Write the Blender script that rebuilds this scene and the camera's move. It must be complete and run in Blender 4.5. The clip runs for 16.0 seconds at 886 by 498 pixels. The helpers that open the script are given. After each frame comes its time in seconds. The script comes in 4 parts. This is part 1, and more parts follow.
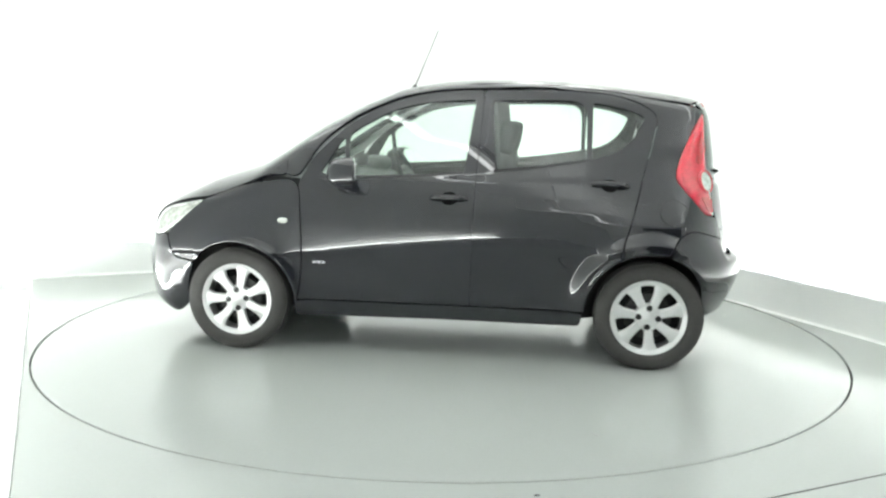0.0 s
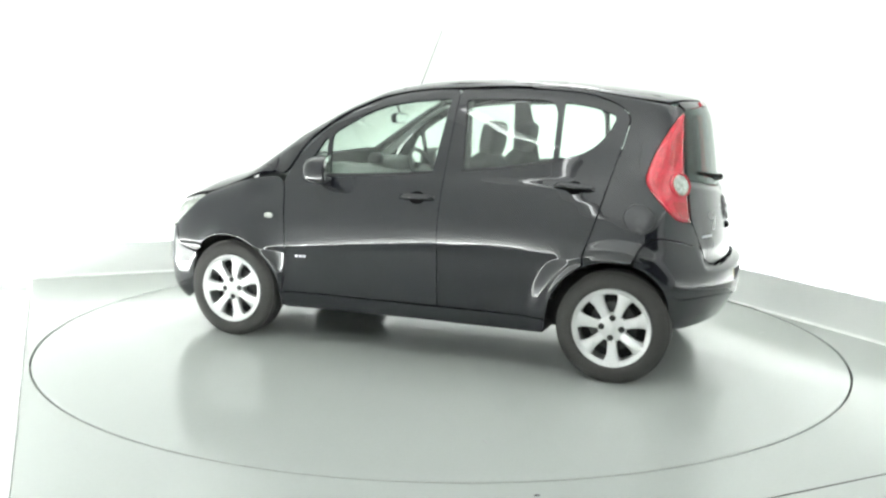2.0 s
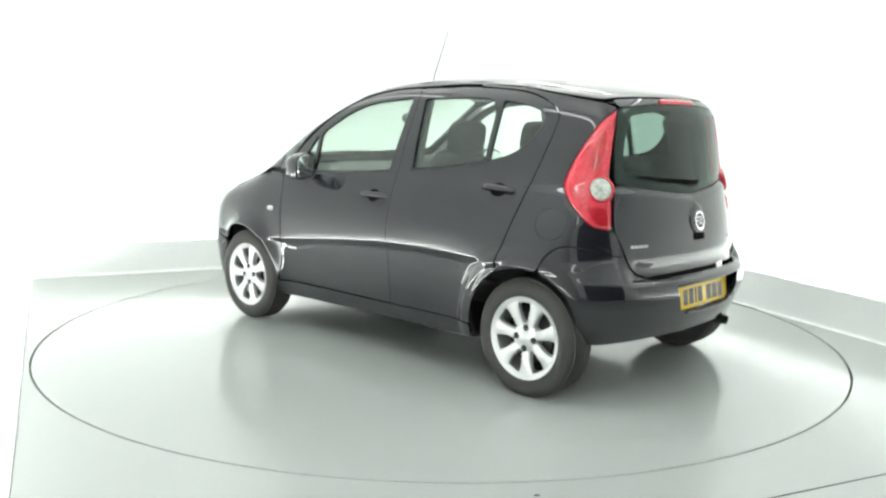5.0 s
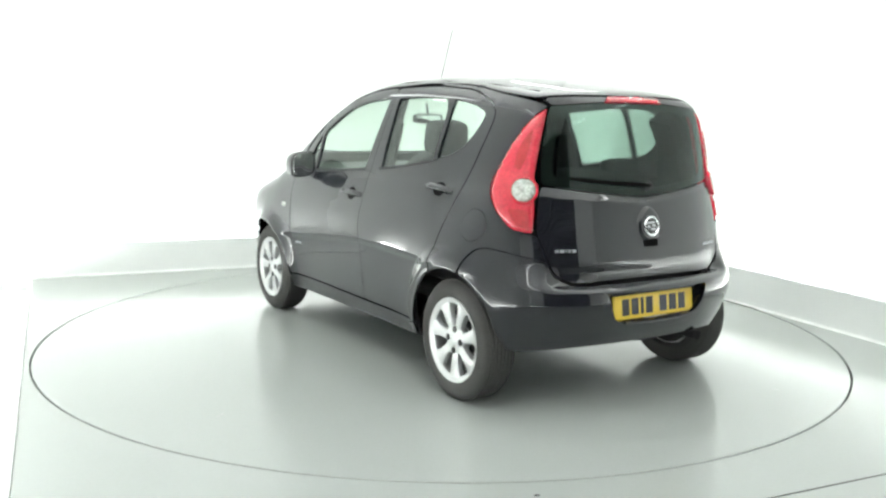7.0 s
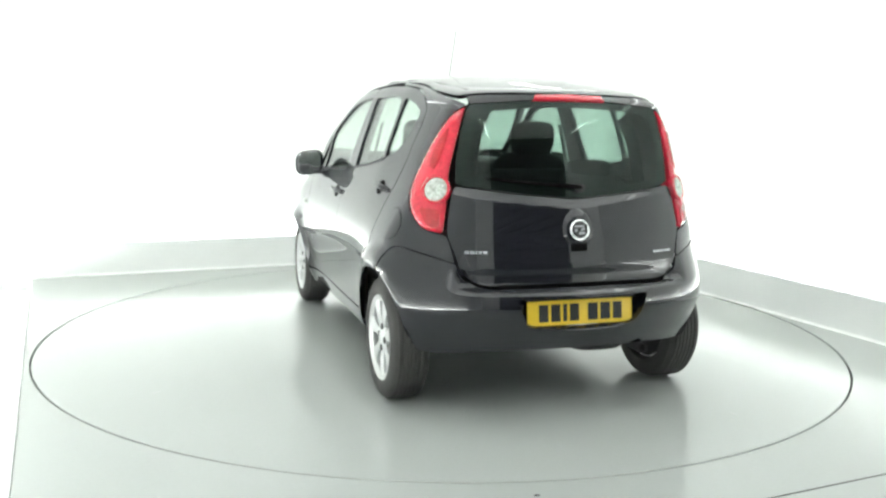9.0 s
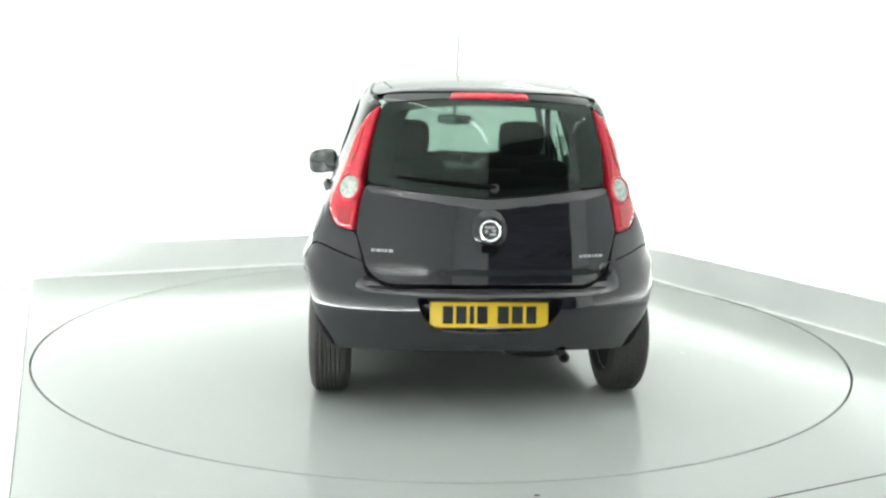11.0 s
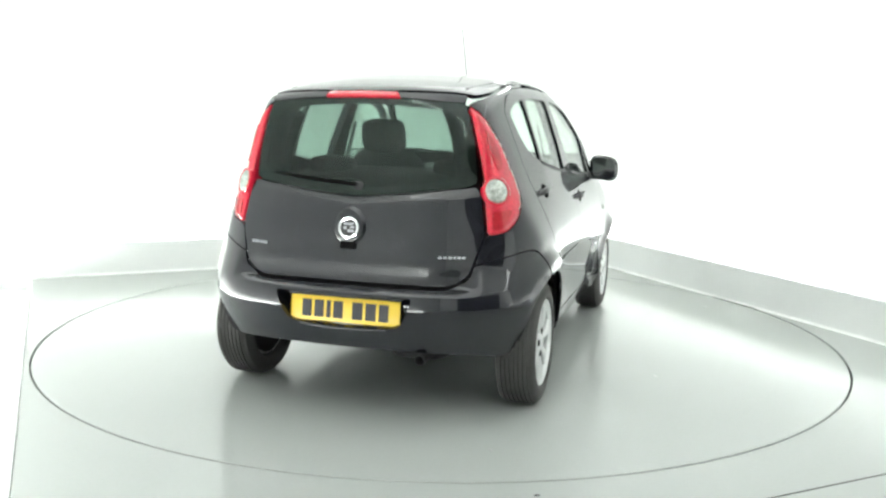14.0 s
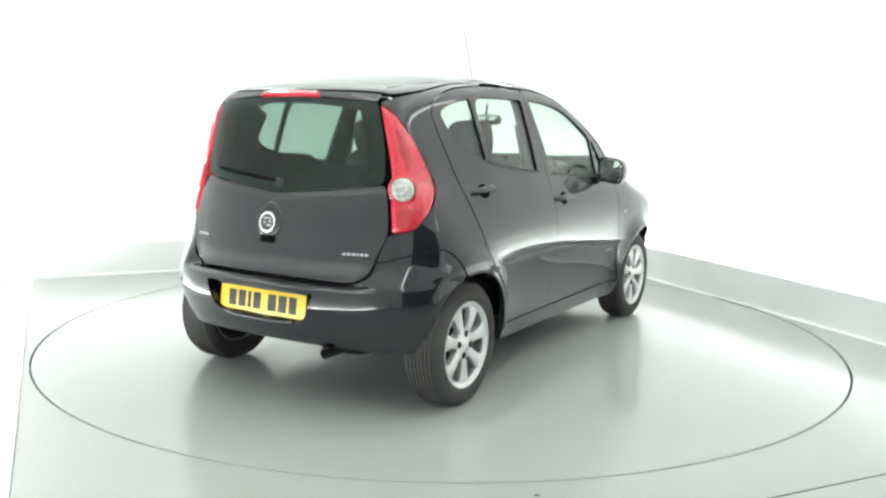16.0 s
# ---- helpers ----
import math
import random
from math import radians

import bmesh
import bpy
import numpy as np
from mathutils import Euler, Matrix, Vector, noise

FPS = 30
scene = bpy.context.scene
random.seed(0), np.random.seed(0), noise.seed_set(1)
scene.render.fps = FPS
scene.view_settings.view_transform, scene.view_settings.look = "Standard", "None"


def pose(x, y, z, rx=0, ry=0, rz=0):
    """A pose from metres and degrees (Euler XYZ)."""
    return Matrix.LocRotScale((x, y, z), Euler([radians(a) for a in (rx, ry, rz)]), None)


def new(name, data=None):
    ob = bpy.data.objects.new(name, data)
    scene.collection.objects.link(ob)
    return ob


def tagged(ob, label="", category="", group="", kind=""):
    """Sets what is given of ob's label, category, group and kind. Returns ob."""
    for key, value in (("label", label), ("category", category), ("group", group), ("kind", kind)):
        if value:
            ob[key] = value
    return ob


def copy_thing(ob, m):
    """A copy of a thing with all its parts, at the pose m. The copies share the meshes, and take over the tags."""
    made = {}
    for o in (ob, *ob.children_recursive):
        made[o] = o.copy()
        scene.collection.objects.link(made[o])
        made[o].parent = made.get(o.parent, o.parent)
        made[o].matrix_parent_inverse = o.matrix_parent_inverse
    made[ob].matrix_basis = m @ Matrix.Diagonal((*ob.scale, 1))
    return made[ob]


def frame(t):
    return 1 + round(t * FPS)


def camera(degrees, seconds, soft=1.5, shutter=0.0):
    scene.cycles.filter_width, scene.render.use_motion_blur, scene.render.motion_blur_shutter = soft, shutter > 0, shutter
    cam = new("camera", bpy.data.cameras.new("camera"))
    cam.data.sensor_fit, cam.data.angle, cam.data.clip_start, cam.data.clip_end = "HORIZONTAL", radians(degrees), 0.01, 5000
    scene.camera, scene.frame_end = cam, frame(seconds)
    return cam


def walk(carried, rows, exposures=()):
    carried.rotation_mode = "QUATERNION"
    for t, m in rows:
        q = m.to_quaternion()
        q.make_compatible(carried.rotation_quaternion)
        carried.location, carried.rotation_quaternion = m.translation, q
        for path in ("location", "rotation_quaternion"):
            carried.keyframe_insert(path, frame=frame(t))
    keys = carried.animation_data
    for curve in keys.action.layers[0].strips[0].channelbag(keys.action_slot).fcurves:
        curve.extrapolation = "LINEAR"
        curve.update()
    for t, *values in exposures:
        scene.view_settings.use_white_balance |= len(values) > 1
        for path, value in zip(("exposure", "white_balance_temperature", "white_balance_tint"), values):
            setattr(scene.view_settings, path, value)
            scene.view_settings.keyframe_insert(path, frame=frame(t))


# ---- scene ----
from mathutils.geometry import delaunay_2d_cdt as delaunay
cam = camera(53.7, 16.0, soft=2.5)
EYE = (0.0, -5.457, 1.341)
walk(cam, [(t, Matrix.Translation(EYE) @ pose(0, 0, 0, 90 - 8.619, 0, 0.0095) @ pose(0, 0, 0, 0, 0, 1.0615)) for t in (0.0, 16.0)], exposures=[(0.0, 0.0), (16.0, 0.0)])

# ---- light: a closed white booth under rows of ceiling tubes ----
world = bpy.data.worlds.new("world")
world.use_nodes = True
world.node_tree.nodes["Background"].inputs[0].default_value = (0.95, 1.0, 0.97, 1)
world.node_tree.nodes["Background"].inputs[1].default_value = 0.05
scene.world = world

ROOM = pose(0, 0, 0, 0, 0, 24.1)          # the booth stands askew to the view
LEFT, RIGHT, BACK, FRONT_END, CEIL = -2.414, 2.435, 2.66, -6.4, 3.3
TUBES = [(-1.3, -4.2), (-1.3, -1.7), (-1.3, 0.8), (1.3, -4.2), (1.3, -1.7), (1.3, 0.8)]
TUBE_WATTS, FILL_WATTS, STRIP_WATTS = 2.0, 23.0, 6.8       # a tube, downwards; the fill added above it; a metre of wall-washing strip
HANG = 0.85                               # the battens hang below the ceiling
for tx, ty in TUBES:
    data = bpy.data.lights.new("tube_light", "AREA")
    data.shape, data.size, data.size_y, data.energy, data.color = "RECTANGLE", 0.05, 1.5, TUBE_WATTS, (0.97, 1.0, 0.985)
    lamp = new("tube_light", data)
    lamp.matrix_world = ROOM @ pose(tx, ty, CEIL - HANG - 0.115)
    # fill lamp added above each batten to brighten the ceiling
    data = bpy.data.lights.new("ceiling_fill", "AREA")
    data.shape, data.size, data.size_y, data.energy, data.color = "RECTANGLE", 0.08, 1.5, FILL_WATTS, (0.97, 1.0, 0.985)
    lamp = new("ceiling_fill", data)
    lamp.matrix_world = ROOM @ pose(tx, ty, CEIL - HANG + 0.006, 180, 0, 0)
# light strips hidden behind the low kerb wash the walls from below: middle, length, turn, height
STRIPS = [(0.0, BACK + 0.16, 4.8, 90, 0.05), (RIGHT + 0.16, -1.9, 8.8, 0, 0.05), (LEFT - 0.22, -1.2, 6.6, 0, -0.06)]
for sx, sy, length, turn, up in STRIPS:
    data = bpy.data.lights.new("strip_light", "AREA")
    data.shape, data.size, data.size_y, data.energy, data.color = "RECTANGLE", 0.07, length, STRIP_WATTS * length * (1.75 if up < 0 else 1.0), (0.97, 1.0, 0.985)
    lamp = new("strip_light", data)
    lamp.matrix_world = ROOM @ pose(sx, sy, up + 0.016, 180, 0, turn)


# ---- materials ----
def material(name, color, rough=0.5, metal=0.0, coat=0.0, grain=0.0, grain_size=40.0, stain=0.0, stain_size=2.0, bump=0.0, spec=0.5, coat_rough=0.03, wear_span=0.2):
    """A surface with fine grain and broad stains in its colour and roughness."""
    m = bpy.data.materials.new(name)
    m.use_nodes = True
    nodes, links = m.node_tree.nodes, m.node_tree.links
    b = nodes["Principled BSDF"]
    b.inputs["Base Color"].default_value = (*color, 1)
    b.inputs["Roughness"].default_value = rough
    b.inputs["Metallic"].default_value = metal
    b.inputs["Coat Weight"].default_value = coat
    b.inputs["Coat Roughness"].default_value = coat_rough
    b.inputs["Specular IOR Level"].default_value = spec
    place = nodes.new("ShaderNodeTexCoord")
    fine = nodes.new("ShaderNodeTexNoise")
    fine.inputs["Scale"].default_value, fine.inputs["Detail"].default_value = grain_size, 4
    broad = nodes.new("ShaderNodeTexNoise")
    broad.inputs["Scale"].default_value, broad.inputs["Detail"].default_value = stain_size, 3
    for n in (fine, broad):
        links.new(place.outputs["Object"], n.inputs["Vector"])
    last = None
    for n, amount in ((fine, grain), (broad, stain)):
        if amount:
            span = nodes.new("ShaderNodeMapRange")
            span.inputs["From Min"].default_value, span.inputs["From Max"].default_value = 0.3, 0.7
            span.inputs["To Min"].default_value, span.inputs["To Max"].default_value = 1 - amount, 1 + amount
            links.new(n.outputs["Fac"], span.inputs["Value"])
            mul = nodes.new("ShaderNodeVectorMath")
            mul.operation = "SCALE"
            if last is None:
                mul.inputs[0].default_value = color
            else:
                links.new(last, mul.inputs[0])
            links.new(span.outputs["Result"], mul.inputs["Scale"])
            last = mul.outputs["Vector"]
    if last is not None:
        links.new(last, b.inputs["Base Color"])
        wear = nodes.new("ShaderNodeMapRange")
        wear.inputs["From Min"].default_value, wear.inputs["From Max"].default_value = 0.3, 0.7
        wear.inputs["To Min"].default_value, wear.inputs["To Max"].default_value = rough * (1 - wear_span), min(1.0, rough * (1 + wear_span))
        links.new(broad.outputs["Fac"], wear.inputs["Value"])
        links.new(wear.outputs["Result"], b.inputs["Roughness"])
    if bump:
        relief = nodes.new("ShaderNodeBump")
        relief.inputs["Strength"].default_value, relief.inputs["Distance"].default_value = 0.4, bump
        links.new(fine.outputs["Fac"], relief.inputs["Height"])
        links.new(relief.outputs["Normal"], b.inputs["Normal"])
    return m


def glass_material(name, tint, gloss=0.02, mirror=0.06):
    """A thin pane: tinted see-through with a real surface sheen."""
    m = bpy.data.materials.new(name)
    m.use_nodes = True
    nodes, links = m.node_tree.nodes, m.node_tree.links
    nodes.remove(nodes["Principled BSDF"])
    clear, sheen, mix, facing = nodes.new("ShaderNodeBsdfTransparent"), nodes.new("ShaderNodeBsdfGlossy"), nodes.new("ShaderNodeMixShader"), nodes.new("ShaderNodeLayerWeight")
    clear.inputs["Color"].default_value = (*tint, 1)
    sheen.inputs["Roughness"].default_value = gloss
    facing.inputs["Blend"].default_value = 0.5
    steep, scale = nodes.new("ShaderNodeMath"), nodes.new("ShaderNodeMath")
    steep.operation, scale.operation = "POWER", "MULTIPLY_ADD"
    steep.inputs[1].default_value = 5.0
    scale.inputs[1].default_value, scale.inputs[2].default_value = 0.90, mirror
    links.new(facing.outputs["Facing"], steep.inputs[0])
    links.new(steep.outputs[0], scale.inputs[0])
    links.new(scale.outputs[0], mix.inputs["Fac"])
    links.new(clear.outputs["BSDF"], mix.inputs[1])
    links.new(sheen.outputs["BSDF"], mix.inputs[2])
    links.new(mix.outputs["Shader"], nodes["Material Output"].inputs["Surface"])
    return m


def glow_material(name, color, strength):
    m = bpy.data.materials.new(name)
    m.use_nodes = True
    b = m.node_tree.nodes["Principled BSDF"]
    b.inputs["Base Color"].default_value = (*color, 1)
    b.inputs["Emission Color"].default_value = (*color, 1)
    b.inputs["Emission Strength"].default_value = strength
    return m


M_WALL = material("white_wall_paint", (0.86, 0.875, 0.86), 0.7, grain=0.015, grain_size=30, stain=0.02, stain_size=0.6, bump=0.0008)
M_CEIL = material("white_ceiling", (0.84, 0.85, 0.84), 0.8, grain=0.01, stain=0.02, stain_size=0.7)
M_SHUTTER = material("dark_shutter", (0.045, 0.047, 0.050), 0.7, grain=0.05, grain_size=30, stain=0.1, stain_size=0.8)
M_FLOOR = material("grey_floor_vinyl", (0.405, 0.428, 0.411), 0.17, grain=0.012, grain_size=60, stain=0.012, stain_size=0.5, spec=0.5, wear_span=0.06)
M_COVE = material("cove_vinyl", (0.82, 0.84, 0.825), 0.40, grain=0.012, grain_size=60, stain=0.04, stain_size=1.6, wear_span=0.1)
M_GAP = material("dark_gap", (0.03, 0.032, 0.03), 0.8, grain=0.2, stain=0.2)
M_PAINT = material("black_car_paint", (0.0068, 0.0074, 0.0115), 0.35, coat=1.0, grain=0.06, grain_size=400, stain=0.05, stain_size=3, coat_rough=0.02, spec=0.08)
M_PAINT.node_tree.nodes["Principled BSDF"].inputs["Coat IOR"].default_value = 1.62
M_TRIM = material("black_plastic", (0.018, 0.018, 0.020), 0.45, grain=0.12, grain_size=300, stain=0.08, stain_size=6, bump=0.0003)
M_LINER = material("dark_liner", (0.016, 0.016, 0.017), 0.85, grain=0.2, grain_size=80, stain=0.2, stain_size=4)
# near-black: shade painted in for recesses, the lamp backing, the dark wiper
M_VOID = material("shade_and_wiper_black", (0.004, 0.004, 0.004), 0.95, grain=0.2, stain=0.2, spec=0.05)
M_RUBBER = material("tyre_rubber", (0.046, 0.045, 0.043), 0.8, grain=0.12, grain_size=120, stain=0.15, stain_size=7, bump=0.0004)
M_ALLOY = material("silver_alloy", (0.62, 0.63, 0.63), 0.36, metal=0.45, grain=0.03, grain_size=200, stain=0.04, stain_size=8, coat=0.4)
M_DISC = material("brake_steel", (0.30, 0.30, 0.30), 0.35, metal=0.9, grain=0.1, grain_size=120, stain=0.15, stain_size=9)
M_DULL = material("dull_iron", (0.06, 0.06, 0.06), 0.55, metal=0.5, grain=0.15, grain_size=120, stain=0.2, stain_size=9)
M_CHROME = material("chrome", (0.85, 0.86, 0.87), 0.10, metal=1.0, grain=0.02, grain_size=300, stain=0.02)
M_RED = material("red_lamp_lens", (0.55, 0.013, 0.034), 0.10, coat=1.0, grain=0.15, grain_size=70, stain=0.12, stain_size=14)
M_DEEPRED = material("deep_red_lens", (0.40, 0.010, 0.020), 0.12, coat=1.0, grain=0.15, grain_size=90, stain=0.15, stain_size=16)
M_CLEAR = material("clear_lamp_lens", (0.40, 0.425, 0.39), 0.22, metal=0.2, coat=1.0, grain=0.2, grain_size=110, stain=0.35, stain_size=45)
M_PLATE = material("yellow_plate", (0.80, 0.545, 0.035), 0.35, grain=0.02, grain_size=150, stain=0.03, stain_size=8, coat=0.3)
M_MARK = material("black_marks", (0.012, 0.012, 0.012), 0.45, grain=0.1, stain=0.1)
M_WHITE = material("white_marks", (0.75, 0.76, 0.76), 0.4, grain=0.02, stain=0.03)
M_SEAT = material("charcoal_seat_cloth", (0.035, 0.035, 0.037), 0.9, grain=0.25, grain_size=260, stain=0.12, stain_size=7, bump=0.0006)
M_DASH = material("grey_dashboard", (0.13, 0.133, 0.135), 0.6, grain=0.12, grain_size=250, stain=0.06, stain_size=5, bump=0.0004)
M_LINING = material("pale_grey_headlining", (0.42, 0.43, 0.42), 0.9, grain=0.06, grain_size=200, stain=0.05, stain_size=4)
M_GLASS = glass_material("green_tinted_glass", (0.93, 0.985, 0.95))
M_DARKGLASS = glass_material("rear_screen_glass", (0.56, 0.66, 0.62), mirror=0.038)
M_BADGE = material("satin_badge_metal", (0.42, 0.43, 0.45), 0.32, metal=0.8, grain=0.03, grain_size=300, stain=0.04, stain_size=20)
M_MIRROR = material("mirror_glass", (0.85, 0.87, 0.87), 0.02, metal=1.0, grain=0.005, stain=0.01)
M_TUBE = glow_material("tube_diffuser", (0.97, 1.0, 0.985), 2.0)
M_STRIP = glow_material("strip_diffuser", (0.97, 1.0, 0.985), 12.0)
M_HOUSING = material("white_batten_housing", (0.8, 0.8, 0.8), 0.5, grain=0.02, stain=0.03)


# ---- builders ----
def part(name, bm, mat, parent=None, label="", smooth=True):
    data = bpy.data.meshes.new(name)
    bmesh.ops.recalc_face_normals(bm, faces=bm.faces)
    bm.to_mesh(data)
    bm.free()
    data.materials.append(mat)
    for f in data.polygons:
        f.use_smooth = smooth
    ob = new(name, data)
    if parent:
        ob.parent = parent
    if label:
        ob["label"] = label
    if smooth:
        data.set_sharp_from_angle(angle=radians(38))
    return ob


def box(bm, x0, x1, y0, y1, z0, z1, bevel=0.0, m=None, seg=2):
    made = bmesh.ops.create_cube(bm, size=1.0)["verts"]
    for v in made:
        v.co = Vector(((x0 + x1) / 2 + v.co.x * (x1 - x0), (y0 + y1) / 2 + v.co.y * (y1 - y0), (z0 + z1) / 2 + v.co.z * (z1 - z0)))
    if bevel:
        edges = {e for v in made for e in v.link_edges}
        out = bmesh.ops.bevel(bm, geom=list(edges), offset=bevel, segments=seg, profile=0.5, affect="EDGES")
        made = list({v for f in out["faces"] for v in f.verts} | {v for v in made if v.is_valid})
    if m is not None:
        bmesh.ops.transform(bm, matrix=m, verts=made)
    return made


def lathe(bm, profile, n=64, m=None, close=False):
    """Turns a profile of (radius, height) round the z axis."""
    rings = []
    for r, h in profile:
        rings.append([bm.verts.new((r * math.cos(2 * math.pi * i / n), r * math.sin(2 * math.pi * i / n), h)) for i in range(n)])
    pairs = list(zip(rings, rings[1:])) + ([(rings[-1], rings[0])] if close else [])
    for a, b in pairs:
        for i in range(n):
            bm.faces.new((a[i], a[(i + 1) % n], b[(i + 1) % n], b[i]))
    if not close:
        for ring, r in ((rings[0], profile[0][0]), (rings[-1], profile[-1][0])):
            if r > 1e-5:
                bm.faces.new(ring)
    if m is not None:
        bmesh.ops.transform(bm, matrix=m, verts=[v for ring in rings for v in ring])
    return rings


def tube(bm, points, radius, n=10, ends=None):
    """A round bar along points; ends: radius at the far end."""
    points = [Vector(p) for p in points]
    rings = []
    for i, p in enumerate(points):
        d = (points[min(i + 1, len(points) - 1)] - points[max(i - 1, 0)]).normalized()
        a = d.orthogonal().normalized()
        if rings:
            a = (prev - d * prev.dot(d)).normalized()
        prev, b = a, d.cross(a)
        r = radius if ends is None else radius + (ends - radius) * i / (len(points) - 1)
        rings.append([bm.verts.new(p + (a * math.cos(2 * math.pi * k / n) + b * math.sin(2 * math.pi * k / n)) * r) for k in range(n)])
    for a, b in zip(rings, rings[1:]):
        for i in range(n):
            bm.faces.new((a[i], a[(i + 1) % n], b[(i + 1) % n], b[i]))
    bm.faces.new(rings[0]), bm.faces.new(rings[-1])


def loft(bm, rings, caps=True):
    made = [[bm.verts.new(p) for p in ring] for ring in rings]
    n = len(made[0])
    for a, b in zip(made, made[1:]):
        for i in range(n):
            bm.faces.new((a[i], a[(i + 1) % n], b[(i + 1) % n], b[i]))
    if caps:
        bm.faces.new(made[0]), bm.faces.new(made[-1])
    return made


def rounded(points, r=0.03, step=0.03):
    """A closed outline with its corners rounded, cut into short steps."""
    pts = [np.array(p[:2], float) for p in points]
    out = []
    for i, p in enumerate(pts):
        rr = points[i][2] if len(points[i]) > 2 else r
        a, b = pts[i - 1] - p, pts[(i + 1) % len(pts)] - p
        la, lb = np.linalg.norm(a), np.linalg.norm(b)
        da, db = a / la * min(rr, la * 0.499), b / lb * min(rr, lb * 0.499)
        for t in (0.0, 0.2, 0.4, 0.6, 0.8, 1.0):
            out.append(p + da * (1 - t) ** 2 + db * t ** 2)
    fine = []
    for a, b in zip(out, out[1:] + out[:1]):
        n = max(1, int(np.ceil(np.linalg.norm(b - a) / step)))
        fine += [a + (b - a) * k / n for k in range(n)]
    keep = [fine[0]]
    for q in fine[1:]:
        if np.linalg.norm(q - keep[-1]) > step * 0.12:
            keep.append(q)
    if np.linalg.norm(keep[0] - keep[-1]) < step * 0.12:
        keep.pop()
    return np.array(keep)


def shrunk(line, gap):
    """The outline drawn in by gap (out, where gap is negative)."""
    t = np.roll(line, -1, 0) - np.roll(line, 1, 0)
    t /= np.linalg.norm(t, axis=1)[:, None] + 1e-12
    area = 0.5 * np.sum(line[:, 0] * np.roll(line[:, 1], -1) - np.roll(line[:, 0], -1) * line[:, 1])
    n = np.stack([-t[:, 1], t[:, 0]], 1) * (1 if area > 0 else -1)
    return line + n * gap


def inside(q, line):
    x, y = q[:, 0][:, None], q[:, 1][:, None]
    a, b = line, np.roll(line, -1, 0)
    cross = (a[:, 1] > y) != (b[:, 1] > y)
    with np.errstate(divide="ignore", invalid="ignore"):
        at = a[:, 0] + (y - a[:, 1]) * (b[:, 0] - a[:, 0]) / (b[:, 1] - a[:, 1])
    return (cross & (x < at)).sum(1) % 2 == 1


def sheet(line, holes=(), step=0.04):
    """Triangles that fill an outline less its holes."""
    loops = [line, *holes]
    verts, edges = [], []
    for lp in loops:
        k = len(verts)
        verts += [Vector(p) for p in lp]
        edges += [(k + i, k + (i + 1) % len(lp)) for i in range(len(lp))]
    lo, hi = line.min(0), line.max(0)
    gx, gy = np.meshgrid(np.arange(lo[0] + step * 0.37, hi[0], step), np.arange(lo[1] + step * 0.41, hi[1], step))
    g = np.stack([gx.ravel(), gy.ravel()], 1)
    if len(g):
        ok = inside(g, line)
        for h in holes:
            ok &= ~inside(g, h)
        g = g[ok]
    if len(g):
        rim = np.concatenate(loops)
        near = np.sqrt(((g[:, None] - rim[None]) ** 2).sum(2)).min(1)
        g = g[near > step * 0.45]
        verts += [Vector(p) for p in g]
    out = delaunay(verts, edges, [], 0, 1e-6)
    v2 = np.array([tuple(v) for v in out[0]])
    tri = np.array([f for f in out[2] if len(f) == 3])
    mid = v2[tri].mean(1)
    ok = inside(mid, line)
    for h in holes:
        ok &= ~inside(mid, h)
    return v2, tri[ok]

def curve(points, soft=0.0):
    """A smoothed function through a few (place, value) pairs."""
    xs, ys = np.array(points, float).T
    if xs[0] > xs[-1]:
        xs, ys = xs[::-1], ys[::-1]
    g = np.linspace(xs[0] - 0.5, xs[-1] + 0.5, 1200)
    # slopes at the ends carry on straight
    v = np.interp(g, xs, ys)
    lo, hi = g < xs[0], g > xs[-1]
    v[lo] = ys[0] + (g[lo] - xs[0]) * (ys[1] - ys[0]) / (xs[1] - xs[0])
    v[hi] = ys[-1] + (g[hi] - xs[-1]) * (ys[-1] - ys[-2]) / (xs[-1] - xs[-2])
    if soft:
        n = max(1, int(round(soft / (g[1] - g[0]))))
        k = np.hanning(2 * n + 3)[1:-1]
        k /= k.sum()
        w = np.pad(v, n, mode="reflect", reflect_type="odd")
        v = np.convolve(w, k, "valid")
    return lambda q: np.interp(q, g, v)


# the car's own space: x ahead from the middle of the wheelbase, y to its left, z up from the floor
AXLE, AXLE_R, HUB_Z, TYRE_R = 1.137, 1.162, 0.290, 0.292
side_w = curve([(0.10, 0.725), (0.22, 0.746), (0.30, 0.758), (0.40, 0.771), (0.50, 0.785), (0.594, 0.798), (0.620, 0.8105), (0.65, 0.8126), (0.68, 0.8132), (0.71, 0.8130), (0.74, 0.8118), (0.78, 0.8080), (0.84, 0.797), (0.92, 0.776),
                (0.99, 0.755), (1.03, 0.738), (1.20, 0.685), (1.40, 0.612), (1.56, 0.55)], 0.015)
taper_low = curve([(2.1, 0.72), (1.9, 0.82), (1.6, 0.945), (1.35, 0.985), (1.0, 1.0), (0.2, 1.0), (-0.6, 1.0), (-1.0, 0.998), (-1.3, 0.985), (-1.6, 0.945), (-1.9, 0.87)], 0.15)
taper_high = curve([(2.1, 0.84), (1.3, 0.92), (1.0, 0.965), (0.6, 1.0), (-0.4, 1.0), (-0.8, 0.985), (-1.2, 0.93), (-1.5, 0.86), (-1.8, 0.76)], 0.15)
